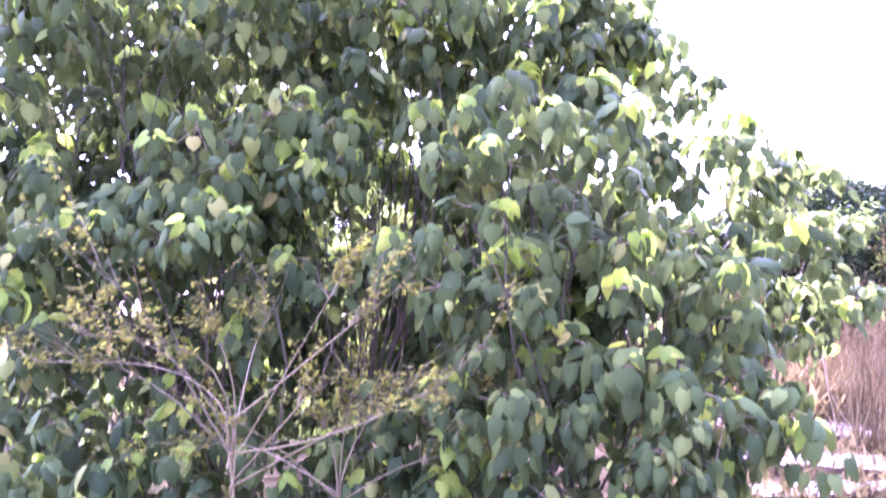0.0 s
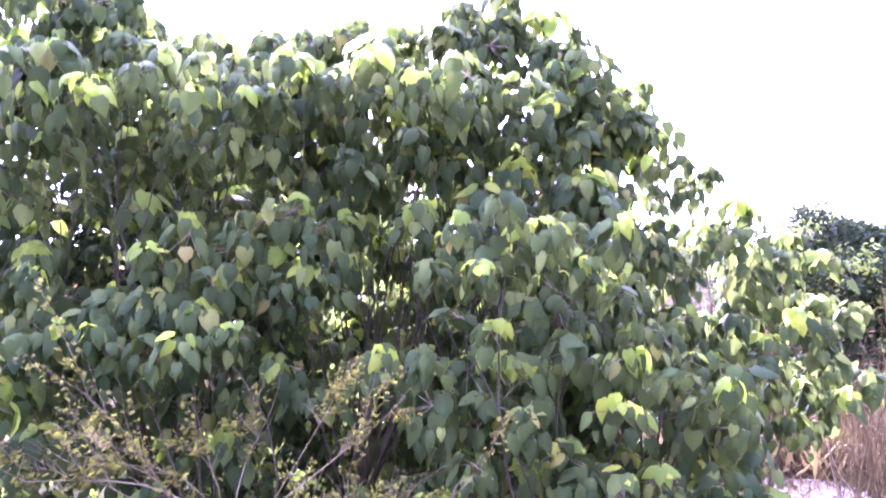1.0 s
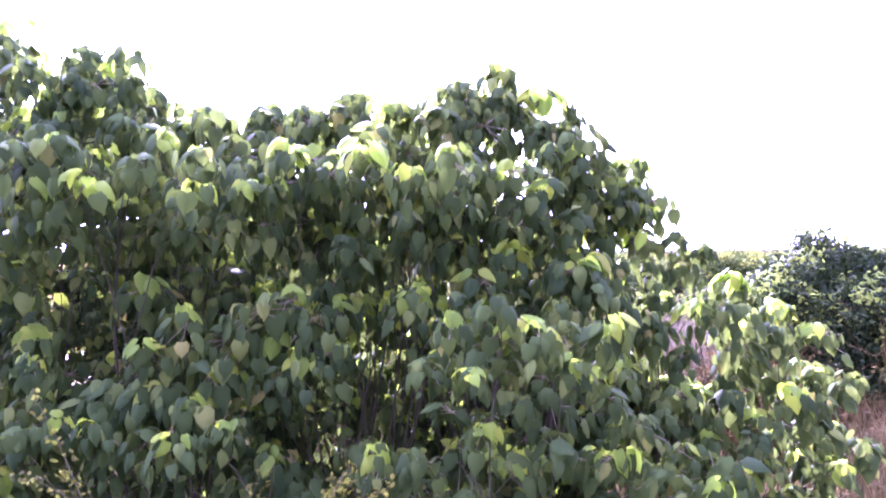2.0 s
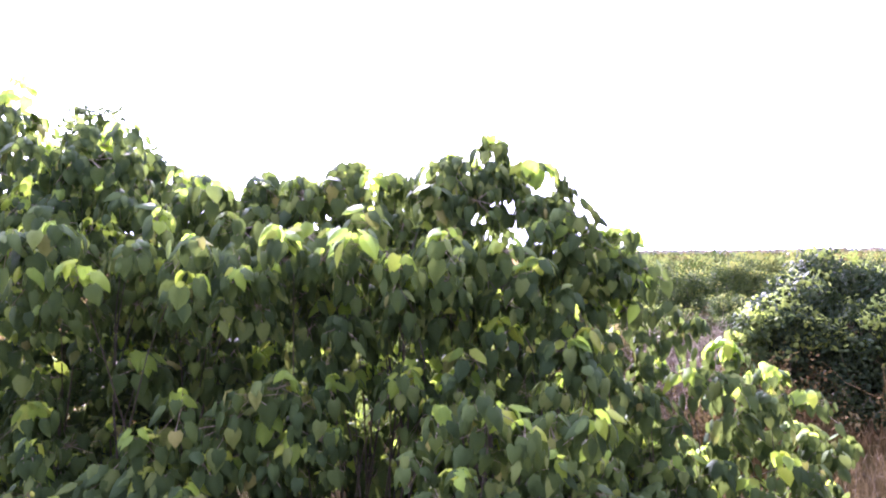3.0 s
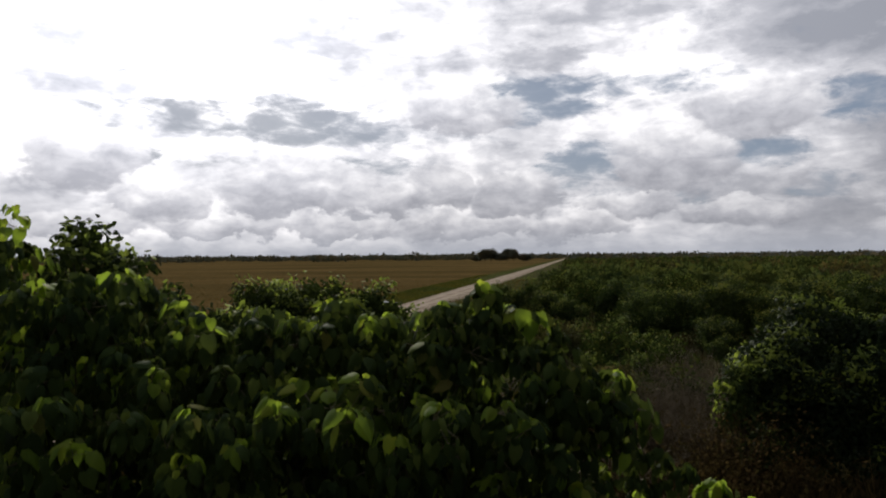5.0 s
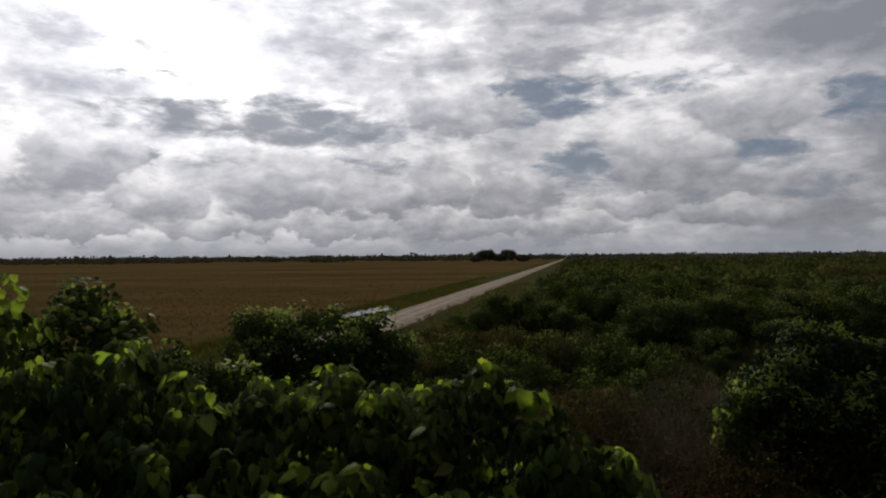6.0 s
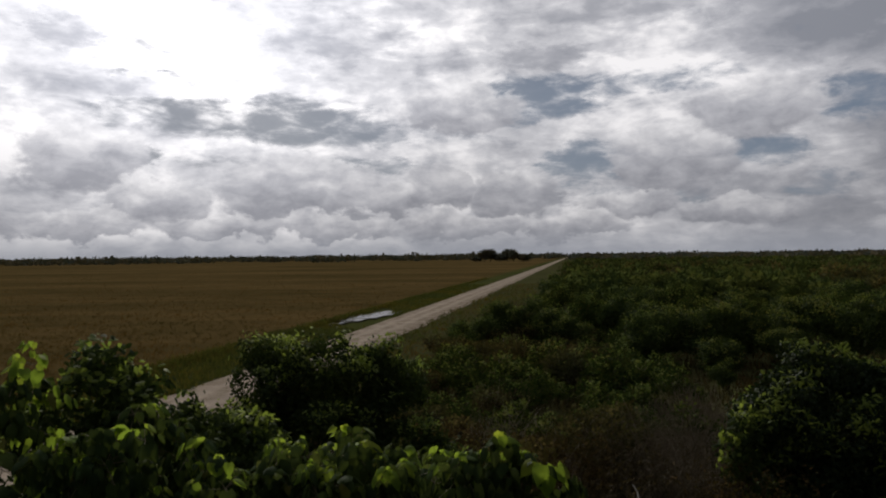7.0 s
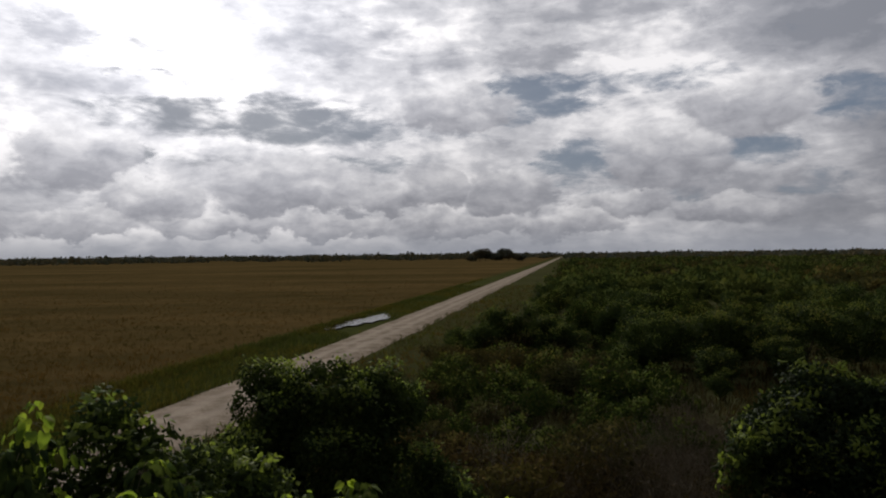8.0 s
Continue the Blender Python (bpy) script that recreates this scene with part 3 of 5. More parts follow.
        q = np.concatenate([q, sq + len(v)])
        v = np.concatenate([v, sv])
        slot = np.concatenate([slot, np.ones(len(sq))])
    part("crown", quads_mesh("crown", v, q, [mat, PALE, lit_top or (YOUNG_LIT if leaf == "heart" else mat)], slot), top, kind="stuff")
    if singles:
        shapes = []
        for i in range(4):
            v, q = leaf_arrays(leaf, np.zeros((1, 3)), np.eye(3)[None], np.ones(1), rng)
            shapes.append((quads_mesh("leaf", v, q, [mat]), quads_mesh("leaf", v, q, [YOUNG_LIT])))
        for n, i in enumerate(single):
            bearer = limbs[int(np.argmin(((at[i] - spine) ** 2).sum(1)))] if limbs else top
            ob = part("leaf", shapes[n % 4][int(lit_tip[i])], bearer)
            m = Matrix([[*(fr[i][r] * sz[i]), (at[i] - b)[r]] for r in range(3)] + [[0, 0, 0, 1]])
            ob.matrix_basis = m
    return top


# ---------------------------------------------------------------- ground, road, water
def build_ground():
    xs = np.concatenate([-np.geomspace(4500, 40, 26), np.linspace(-36, 36, 49), np.geomspace(40, 4500, 26)])
    ys = np.concatenate([-np.geomspace(4500, 40, 14), np.linspace(-36, 36, 49), np.geomspace(40, 4700, 40)])
    X, Y = np.meshgrid(xs, ys)
    Z = np.zeros_like(X)
    for i in range(X.shape[0]):
        for j in range(X.shape[1]):
            x, y = X[i, j], Y[i, j]
            s = abs(off_road(x, y))
            d = math.hypot(x - 5.0, y - 10.5)
            Z[i, j] = 0.05 * noise.noise((x * 0.35, y * 0.35, 0)) * (1 if abs(x) < 60 and abs(y) < 60 else 0)
            Z[i, j] -= 0.10 * math.exp(-(d / 3.0) ** 2)
            if 3.0 < s < 9.0:
                Z[i, j] -= 0.12
    V = np.stack([X, Y, Z - 0.02], -1).reshape(-1, 3)
    n = len(xs)
    i, j = np.meshgrid(np.arange(len(ys) - 1), np.arange(n - 1), indexing="ij")
    a = (i * n + j).ravel()
    Q = np.stack([a, a + 1, a + n + 1, a + n], 1)
    tagged(new("ground", quads_mesh("ground", V, Q, [GROUND])), "flat savanna ground of brown grass, verge and damp soil", "ground", kind="structure")


def build_road():
    ys = np.concatenate([np.linspace(-80, 260, 171), np.geomspace(270, 3200, 60)])
    cross = np.array([-3.25, -2.65, -1.9, -0.9, 0.0, 0.9, 1.9, 2.65, 3.25])
    high = np.array([-0.10, 0.10, 0.16, 0.15, 0.20, 0.15, 0.16, 0.10, -0.10])
    V = []
    for y in ys:
        for k, c in enumerate(cross):
            edge = 0.45 * noise.noise((y * 0.16, k * 3.1, 4.0)) if k in (0, 1, 7, 8) else 0.0
            V.append((ROAD_X + ROAD_SLOPE * y + c + edge, y, high[k] + 0.03 * noise.noise((c, y * 0.4, 9.0))))
    n = len(cross)
    i, j = np.meshgrid(np.arange(len(ys) - 1), np.arange(n - 1), indexing="ij")
    a = (i * n + j).ravel()
    tagged(new("road", quads_mesh("road", np.array(V), np.stack([a, a + 1, a + n + 1, a + n], 1), [ROAD])), "pale rutted dirt road running straight across the plain", "road", kind="structure")


def pool(name, label, x, y, rx, ry, turn, seed, z):
    """A sheet of standing water with a ragged shore."""
    bm = bmesh.new()
    ring = []
    for k in range(48):
        a = k * math.tau / 48
        r = 1 + 0.45 * noise.noise((math.cos(a) * 1.6 + seed, math.sin(a) * 1.6, seed)) + 0.5 * noise.noise((math.cos(a) * 5 + seed, math.sin(a) * 5, 2.0))
        u, v = rx * r * math.cos(a), ry * r * math.sin(a)
        c, s = math.cos(turn), math.sin(turn)
        ring.append(bm.verts.new((x + u * c - v * s, y + u * s + v * c, z)))
    low = [bm.verts.new((v.co.x, v.co.y, z - 0.2)) for v in ring]
    bm.faces.new(ring)
    for k in range(48):
        bm.faces.new((ring[k - 1], low[k - 1], low[k], ring[k]))
    me = bpy.data.meshes.new(name)
    bm.to_mesh(me)
    bm.free()
    me.materials.append(WATER)
    tagged(new(name, me), label, "water", kind="structure")


build_ground()
build_road()
pool("water_ditch", "shallow flooded ditch with white sky reflections", 5.6, 11.6, 2.0, 0.42, -0.35, 1.0, 0.03)
pool("water_shallows", "shallow standing water between dry stalks", 5.1, 9.9, 1.9, 0.30, -0.25, 5.0, 0.03)
pool("water_margin", "shallow standing water at the foot of the shrubs", 4.5, 8.8, 1.5, 0.22, 0.05, 9.0, 0.03)
pool("water_puddle", "rain puddle in the grass beside the dirt road", -10.1, 97.0, 2.2, 9.5, -0.30, 13.0, 0.06)
pool("water_puddle_tail", "thin rain puddle in the grass beside the dirt road", -12.9, 87.0, 0.45, 2.6, -0.35, 17.0, 0.06)


# ---------------------------------------------------------------- the thicket in front
NEAR = "thicket of broad-leaved shrubs"
BIG = "tall broad-leaved shrub with drooping heart-shaped green leaves"
shrub_thing("broad_leaved_shrub", BIG + " beside a slender sapling", "shrub", (-4.3, 7.2, 0), [
    (-4.5, 7.5, 6.55, 0.32, 0.32, 0.3), (-5.3, 7.1, 6.1, 0.5, 0.4, 0.5), (-3.75, 6.95, 6.05, 0.35, 0.3, 0.3), (-3.35, 6.9, 6.2, 0.3, 0.3, 0.25), (-3.7, 7.0, 5.3, 0.6, 0.6, 0.6), (-5.2, 6.4, 2.2, 0.8, 0.6, 0.9), (-4.6, 8.2, 2.4, 0.9, 0.5, 0.9), (-4.6, 6.9, 5.2, 0.9, 0.8, 0.9), (-3.8, 6.6, 4.6, 0.8, 0.7, 0.8), (-4.3, 7.5, 4.1, 1.0, 0.5, 0.8), (-4.0, 7.6, 3.0, 1.0, 0.5, 0.8),
    (-4.4, 6.4, 3.7, 0.95, 0.8, 0.9), (-3.9, 6.2, 2.6, 0.9, 0.8, 0.9), (-4.6, 6.5, 1.8, 0.9, 0.8, 0.8), (-4.7, 7.2, 0.9, 1.0, 0.6, 0.7), (-5.4, 8.2, 0.9, 1.0, 0.7, 0.8), (-5.4, 7.2, 3.0, 0.8, 0.8, 1.2), (-5.4, 7.2, 5.0, 0.7, 0.7, 0.9)], 11, mat=BROAD, singles=90, group=NEAR)
shrub_thing("broad_leaved_shrub", BIG + " and a domed top", "shrub", (-2.7, 7.2, 0), [
    (-2.85, 6.85, 6.2, 0.25, 0.25, 0.22), (-3.1, 7.9, 6.05, 0.35, 0.3, 0.25), (-3.45, 8.0, 6.2, 0.3, 0.3, 0.22), (-2.75, 7.8, 5.85, 0.3, 0.3, 0.22), (-3.0, 6.9, 5.75, 0.4, 0.4, 0.35), (-2.3, 7.4, 5.7, 0.4, 0.35, 0.3), (-1.75, 7.5, 5.75, 0.35, 0.35, 0.3), (-2.85, 6.7, 5.3, 0.7, 0.6, 0.5), (-2.0, 6.9, 5.1, 0.7, 0.6, 0.45), (-3.0, 6.1, 5.05, 0.75, 0.6, 0.35), (-2.1, 6.0, 4.95, 0.75, 0.6, 0.35), (-2.3, 7.4, 5.1, 0.8, 0.4, 0.45), (-2.7, 7.2, 4.4, 0.9, 0.5, 0.6),
    (-2.8, 6.3, 3.6, 0.9, 0.7, 0.75), (-1.9, 6.2, 3.3, 0.8, 0.7, 0.8), (-2.9, 6.2, 2.2, 0.9, 0.7, 0.8), (-2.0, 6.4, 1.9, 0.8, 0.7, 0.8)], 12, mat=BROAD, singles=90, group=NEAR)
shrub_thing("broad_leaved_shrub", BIG + " and a level top", "shrub", (-1.0, 7.5, 0), [
    (-1.35, 7.2, 5.68, 0.45, 0.4, 0.35), (-0.9, 7.4, 5.82, 0.4, 0.4, 0.3), (-0.4, 7.2, 5.65, 0.45, 0.4, 0.35), (0.0, 7.0, 5.75, 0.4, 0.4, 0.35), (-1.2, 6.3, 5.1, 0.6, 0.6, 0.4), (-0.4, 6.1, 5.05, 0.6, 0.6, 0.45), (-0.8, 7.5, 5.1, 0.8, 0.4, 0.45), (-0.75, 6.75, 4.72, 0.3, 0.25, 0.2), (-0.4, 6.7, 4.9, 0.3, 0.25, 0.2), (-1.2, 6.8, 4.7, 0.3, 0.25, 0.2), (-0.1, 6.9, 4.62, 0.3, 0.25, 0.2), (-0.6, 7.1, 5.2, 0.4, 0.3, 0.25), (-0.9, 7.3, 4.3, 0.8, 0.5, 0.4),
    (-1.1, 6.3, 3.7, 0.7, 0.6, 0.55), (-0.3, 6.3, 3.65, 0.75, 0.6, 0.6), (-1.0, 6.2, 2.9, 0.7, 0.6, 0.7), (-0.3, 6.2, 2.7, 0.8, 0.6, 0.8), (-0.7, 6.2, 1.7, 0.9, 0.6, 0.8)], 13, mat=BROAD, singles=90, group=NEAR)
shrub_thing("broad_leaved_shrub", BIG + " and a pointed crown", "shrub", (0.7, 7.2, 0), [
    (0.55, 7.05, 6.12, 0.22, 0.22, 0.18), (0.15, 6.95, 5.98, 0.2, 0.2, 0.16), (0.6, 7.05, 6.0, 0.3, 0.3, 0.25), (0.38, 7.15, 5.9, 0.25, 0.25, 0.2), (0.8, 7.2, 5.9, 0.25, 0.25, 0.2), (0.18, 6.95, 5.8, 0.3, 0.3, 0.25), (0.95, 6.95, 5.75, 0.35, 0.3, 0.3), (1.24, 7.0, 5.64, 0.28, 0.28, 0.22), (0.6, 6.8, 5.45, 0.5, 0.4, 0.35), (1.2, 7.0, 5.35, 0.4, 0.35, 0.25), (1.6, 7.25, 5.2, 0.35, 0.3, 0.22), (1.9, 7.4, 5.1, 0.25, 0.25, 0.2), (0.4, 6.6, 5.0, 0.6, 0.4, 0.35), (1.1, 6.9, 4.85, 0.5, 0.4, 0.3), (0.6, 7.4, 5.15, 0.75, 0.4, 0.5), (0.8, 7.3, 4.55, 0.7, 0.4, 0.3), (-0.25, 6.9, 4.8, 0.3, 0.25, 0.2), (0.15, 6.8, 4.95, 0.3, 0.25, 0.2), (0.5, 6.95, 4.8, 0.3, 0.25, 0.2), (0.85, 7.0, 5.05, 0.3, 0.25, 0.2), (0.6, 7.2, 5.4, 0.4, 0.3, 0.3), (0.9, 6.9, 4.45, 0.3, 0.25, 0.2), (1.2, 6.85, 4.3, 0.3, 0.25, 0.2), (1.15, 7.0, 5.1, 0.35, 0.3, 0.25), (0.2, 7.1, 5.4, 0.35, 0.3, 0.25),
    (0.85, 6.4, 4.1, 0.7, 0.5, 0.4), (0.3, 6.4, 3.4, 0.7, 0.5, 0.6), (1.2, 6.6, 3.3, 0.7, 0.6, 0.7), (0.6, 6.4, 2.3, 0.9, 0.6, 0.8)], 14, mat=BROAD, singles=90, group=NEAR)
shrub_thing("broad_leaved_shrub", BIG + " on spreading side limbs", "shrub", (2.0, 7.4, 0), [
    (1.4, 7.1, 4.5, 0.45, 0.4, 0.25), (1.85, 7.1, 4.5, 0.35, 0.35, 0.22), (2.2, 7.1, 4.5, 0.25, 0.25, 0.18), (1.5, 7.1, 4.85, 0.35, 0.3, 0.22), (1.45, 7.15, 5.1, 0.3, 0.3, 0.2), (1.9, 7.2, 4.8, 0.3, 0.3, 0.2), (1.7, 7.3, 4.1, 0.45, 0.4, 0.35), (2.2, 7.5, 3.85, 0.4, 0.35, 0.28), (1.5, 7.0, 3.85, 0.5, 0.5, 0.35), (2.2, 7.3, 3.4, 0.6, 0.5, 0.45),
    (1.9, 7.0, 2.8, 0.7, 0.6, 0.7), (2.3, 7.0, 1.7, 0.8, 0.6, 0.7)], 15, mat=BROAD, singles=80, group=NEAR)
shrub_thing("broad_leaved_shrub", "low broad-leaved shrub with drooping leaves leaning over a ditch", "shrub", (3.1, 7.9, 0), [
    (2.72, 7.3, 4.02, 0.35, 0.35, 0.25), (3.38, 7.5, 3.74, 0.35, 0.35, 0.25), (3.0, 7.45, 3.6, 0.4, 0.4, 0.25), (3.9, 7.65, 3.05, 0.35, 0.4, 0.28), (3.2, 7.5, 2.95, 0.6, 0.5, 0.4), (4.15, 8.1, 2.3, 0.35, 0.4, 0.4), (3.6, 7.7, 2.2, 0.5, 0.5, 0.4),
    (3.2, 7.4, 2.2, 0.5, 0.5, 0.4), (2.7, 7.2, 2.7, 0.6, 0.5, 0.6), (2.5, 6.9, 1.4, 0.55, 0.5, 0.6)], 16, mat=BROAD, singles=80, group=NEAR, holes=-1.0)
shrub_thing("broad_leaved_shrub", "broad-leaved shrub with bright drooping leaves at the clearing's edge", "shrub", (1.0, 6.5, 0), [
    (0.4, 5.2, 3.75, 0.5, 0.4, 0.42), (0.9, 5.4, 3.6, 0.5, 0.4, 0.4), (0.1, 5.3, 3.1, 0.5, 0.4, 0.45), (0.8, 5.3, 2.8, 0.6, 0.45, 0.5), (1.5, 5.6, 2.75, 0.5, 0.45, 0.5), (1.9, 5.9, 2.5, 0.5, 0.4, 0.5),
    (0.4, 5.2, 2.1, 0.55, 0.4, 0.5), (1.2, 5.2, 1.9, 0.6, 0.45, 0.5), (1.9, 5.5, 1.7, 0.55, 0.45, 0.5), (0.7, 5.2, 1.2, 0.7, 0.45, 0.5), (1.7, 5.4, 1.0, 0.6, 0.45, 0.5)], 17, mat=BROAD, singles=120, group=NEAR, holes=-1.0)
shrub_thing("broad_leaved_shrub", "broad-leaved shrub with bunched drooping leaves above a dry shrub", "shrub", (-1.7, 6.1, 0), [
    (-1.4, 5.75, 3.85, 0.45, 0.4, 0.35), (-2.0, 5.8, 3.75, 0.4, 0.4, 0.35), (-1.85, 5.5, 3.2, 0.35, 0.35, 0.3), (-2.6, 5.75, 3.2, 0.4, 0.4, 0.35), (-3.2, 5.8, 3.4, 0.4, 0.4, 0.4), (-3.3, 5.7, 2.3, 0.5, 0.4, 0.5), (-2.9, 5.5, 1.4, 0.6, 0.4, 0.5), (-2.1, 5.7, 1.3, 0.6, 0.35, 0.5), (-1.2, 5.8, 1.2, 0.6, 0.35, 0.5), (-0.4, 5.6, 1.3, 0.6, 0.35, 0.5), (-3.6, 5.6, 0.9, 0.7, 0.4, 0.6), (-3.3, 6.2, 1.0, 0.8, 0.5, 0.7)], 18, mat=BROAD, singles=100, group=NEAR)
shrub_thing("sapling", "slender sapling with a few drooping yellow-green leaves", "sapling", (-4.5, 7.9, 0), [
    (x, 7.85, z, 0.13, 0.13, 0.13) for x, z in ((-4.52, 7.06), (-4.62, 6.9), (-4.36, 6.6), (-4.6, 6.4), (-4.38, 6.1), (-4.6, 5.8), (-4.35, 5.5))], 23, mat=YOUNG_LIT, per_area=6.0, size=(0.09, 0.14), count=(7, 11), singles=20, trunk_r=0.014, inner=False)
shrub_thing("small_leaved_shrub", "bushy shrub with small upright dark green leaves", "shrub", (-4.3, 9.2, 0), [
    (-4.3, 8.9, 6.42, 0.45, 0.5, 0.5), (-4.1, 9.0, 6.0, 0.6, 0.6, 0.6), (-4.8, 9.0, 5.95, 0.55, 0.6, 0.6), (-3.6, 8.9, 5.45, 0.7, 0.7, 0.6), (-3.8, 9.8, 5.55, 0.6, 0.6, 0.6), (-2.9, 10.4, 4.95, 0.7, 0.6, 0.6), (-3.9, 12.3, 4.6, 1.0, 0.9, 0.85), (-3.3, 11.0, 4.0, 1.0, 1.0, 1.1), (-4.4, 9.0, 4.9, 1.0, 0.8, 1.0), (-3.6, 9.0, 3.6, 1.1, 0.9, 1.2), (-3.45, 10.0, 5.5, 0.6, 0.5, 0.45), (-2.8, 10.0, 5.35, 0.5, 0.5, 0.42)], 19,
    leaf="oval", lit_top=SMALL_LIT, mat=SMALL, per_area=34.0, size=(0.08, 0.135), count=(5, 8), heads=0.22, hollow=-0.25, spread=0.06)
shrub_thing("broad_leaved_shrub", BIG + " behind the front row", "shrub", (-1.2, 8.6, 0), [
    (-1.0, 8.2, 5.75, 0.45, 0.4, 0.35), (-1.75, 8.1, 5.65, 0.5, 0.4, 0.35), (-0.4, 8.2, 5.55, 0.45, 0.4, 0.35), (-2.4, 8.0, 5.25, 0.6, 0.5, 0.45), (-1.2, 8.4, 3.65, 1.1, 0.7, 0.55), (0.4, 8.4, 3.5, 1.0, 0.7, 0.5), (-1.0, 8.4, 2.4, 1.3, 0.8, 0.9), (0.8, 8.4, 2.2, 1.2, 0.8, 0.9), (-2.4, 8.0, 3.9, 0.8, 0.5, 0.6), (1.3, 7.8, 3.2, 0.7, 0.5, 0.5), (-0.9, 8.7, 4.5, 0.45, 0.4, 0.25), (-0.2, 8.8, 4.75, 0.4, 0.4, 0.25), (0.5, 8.7, 4.2, 0.45, 0.4, 0.3), (-1.5, 8.6, 4.65, 0.4, 0.4, 0.25), (0.15, 8.6, 4.45, 0.4, 0.4, 0.25), (0.9, 8.5, 4.55, 0.4, 0.4, 0.25), (-0.6, 8.5, 5.1, 0.4, 0.3, 0.25), (0.5, 8.5, 4.95, 0.4, 0.3, 0.25), (1.2, 8.3, 4.15, 0.4, 0.4, 0.3), (-2.2, 8.4, 4.6, 0.45, 0.4, 0.3), (-3.1, 8.3, 4.9, 0.45, 0.4, 0.3)], 20, mat=BROAD, per_area=20.0, group=NEAR, gap=0.25, holes=-1.0)


shrub_thing("broad_leaved_shrub", "broad-leaved shrub deep in the thicket with dense shaded leaves", "shrub", (-2.6, 9.0, 0), [
    (-3.2, 8.6, 4.1, 0.9, 0.7, 0.7), (-2.6, 8.6, 2.9, 1.2, 0.7, 1.0), (-3.6, 8.3, 2.2, 1.0, 0.7, 1.0), (-4.6, 8.7, 3.5, 0.8, 0.5, 0.8), (-5.2, 8.4, 2.4, 0.9, 0.5, 0.9), (-2.4, 8.6, 1.4, 1.2, 0.7, 1.0)], 21, mat=BROAD, per_area=20.0, group=NEAR, gap=0.25, holes=-1.0)
shrub_thing("broad_leaved_shrub", "broad-leaved shrub deep in the thicket with dense shaded leaves", "shrub", (0.8, 9.2, 0), [
    (1.6, 8.4, 2.9, 0.9, 0.6, 0.7), (2.5, 8.6, 2.5, 0.7, 0.5, 0.6), (0.6, 9.0, 2.9, 1.1, 0.6, 0.9), (1.9, 8.3, 2.2, 0.9, 0.6, 0.9), (-0.4, 9.1, 2.7, 1.0, 0.6, 0.9), (0.4, 8.8, 1.4, 1.3, 0.6, 1.0), (1.8, 8.2, 1.0, 0.8, 0.6, 0.7)], 22, mat=BROAD, per_area=20.0, group=NEAR, gap=0.25, holes=-1.0)


for i, x in enumerate((-5.4, -3.2, -1.0, 1.0)):
    shrub_thing("undershrub", "low leafy undershrub at the foot of the thicket", "shrub", (x, 9.6, 0), [
        (x - 0.6, 9.5, 0.7, 0.8, 0.5, 0.6), (x + 0.5, 9.7, 0.8, 0.8, 0.5, 0.7), (x, 9.4, 1.3, 0.7, 0.4, 0.5)], 25 + i, mat=BROAD, per_area=12.0, group="undershrubs of the thicket", trunk_r=0.02)


def dry_shrub(name, label, base, node, reach, seed, arms=12):
    """A fan of bare pale branches, whose tips carry feathery tufts of small yellowed leaves."""
    rng = np.random.default_rng(seed)
    top = tagged(new(name), label, "shrub")
    top.location = base
    b, n0 = np.array(base, float), np.array(node, float)
    stem = Rods()
    stem.add(bend(b - b, n0 - b, rng, 0.03, 6), np.linspace(0.015, 0.010, 6), 6)
    part("stem", stem.mesh("stem", STEM), top)
    tips, ways = [], []
    twigs = Rods()
    for k in range(arms):
        a = math.radians(-82 + 164 * (k + rng.uniform(0.1, 0.9)) / arms)
        d = np.array([math.sin(a), rng.uniform(-0.25, 0.25), math.cos(a) * 0.62 + 0.12])
        start = n0 - (n0 - b) * rng.uniform(0.0, 0.25) + rng.normal(0, 0.012, 3)
        far = start + d * reach * rng.uniform(0.65, 1.1)
        pts = bend(start - b, far - b, rng, 0.16, 8)
        pts[:, 2] += 0.10 * reach * np.sin(np.linspace(0, math.pi, 8))
        r = Rods()
        r.add(pts, np.linspace(rng.uniform(0.005, 0.008), 0.002, 8), 5)
        part("branch", r.mesh("branch", STEM if k % 6 else PALE), top)
        for m in range(9):
            i = rng.integers(4, 8)
            s = pts[i]
            side = d * 0.9 + rng.normal(0, 0.42, 3) + (0, 0, 0.3)
            e = s + side * rng.uniform(0.15, 0.40)
            line = bend(s, e, rng, 0.12, 4)
            twigs.add(line, [0.0035, 0.003, 0.002, 0.0015], 3)
            if m < 5:
                # a tuft droops to both sides of the twig's end
                for f in range(5):
                    q = line[1] + (line[3] - line[1]) * (f / 4)
                    for z in (-1, 1):
                        across = np.cross(side, (0, 0, 1.0)) * z
                        tips.append(q + across * 0.04 - (0, 0, 0.012 * f) + rng.normal(0, 0.012, 3))
                        ways.append(across + side * 0.5 - (0, 0, 0.25))
    part("twig_tangle", twigs.mesh("twig_tangle", STEM), top, kind="stuff")
    at, w = np.repeat(np.array(tips), 3, 0), np.repeat(np.array(ways), 3, 0)
    n = len(at)
    at = at + rng.normal(0, 0.022, (n, 3))
    fr = basis(w + rng.normal(0, 0.3, (n, 3)), np.array([0, 0, 1.0]) + rng.normal(0, 0.35, (n, 3)))
    v, q = leaf_arrays("oval", at, fr, rng.uniform(0.028, 0.052, n), rng)
    part("crown", quads_mesh("crown", v, q, [OLIVE]), top, "feathery yellowed leaves", "stuff")
    return top


dry_shrub("dry_shrub", "half-dry shrub with pale fanned branches and yellowed leaves", (-1.42, 5.0, 0), (-1.58, 5.0, 1.95), 1.75, 31)
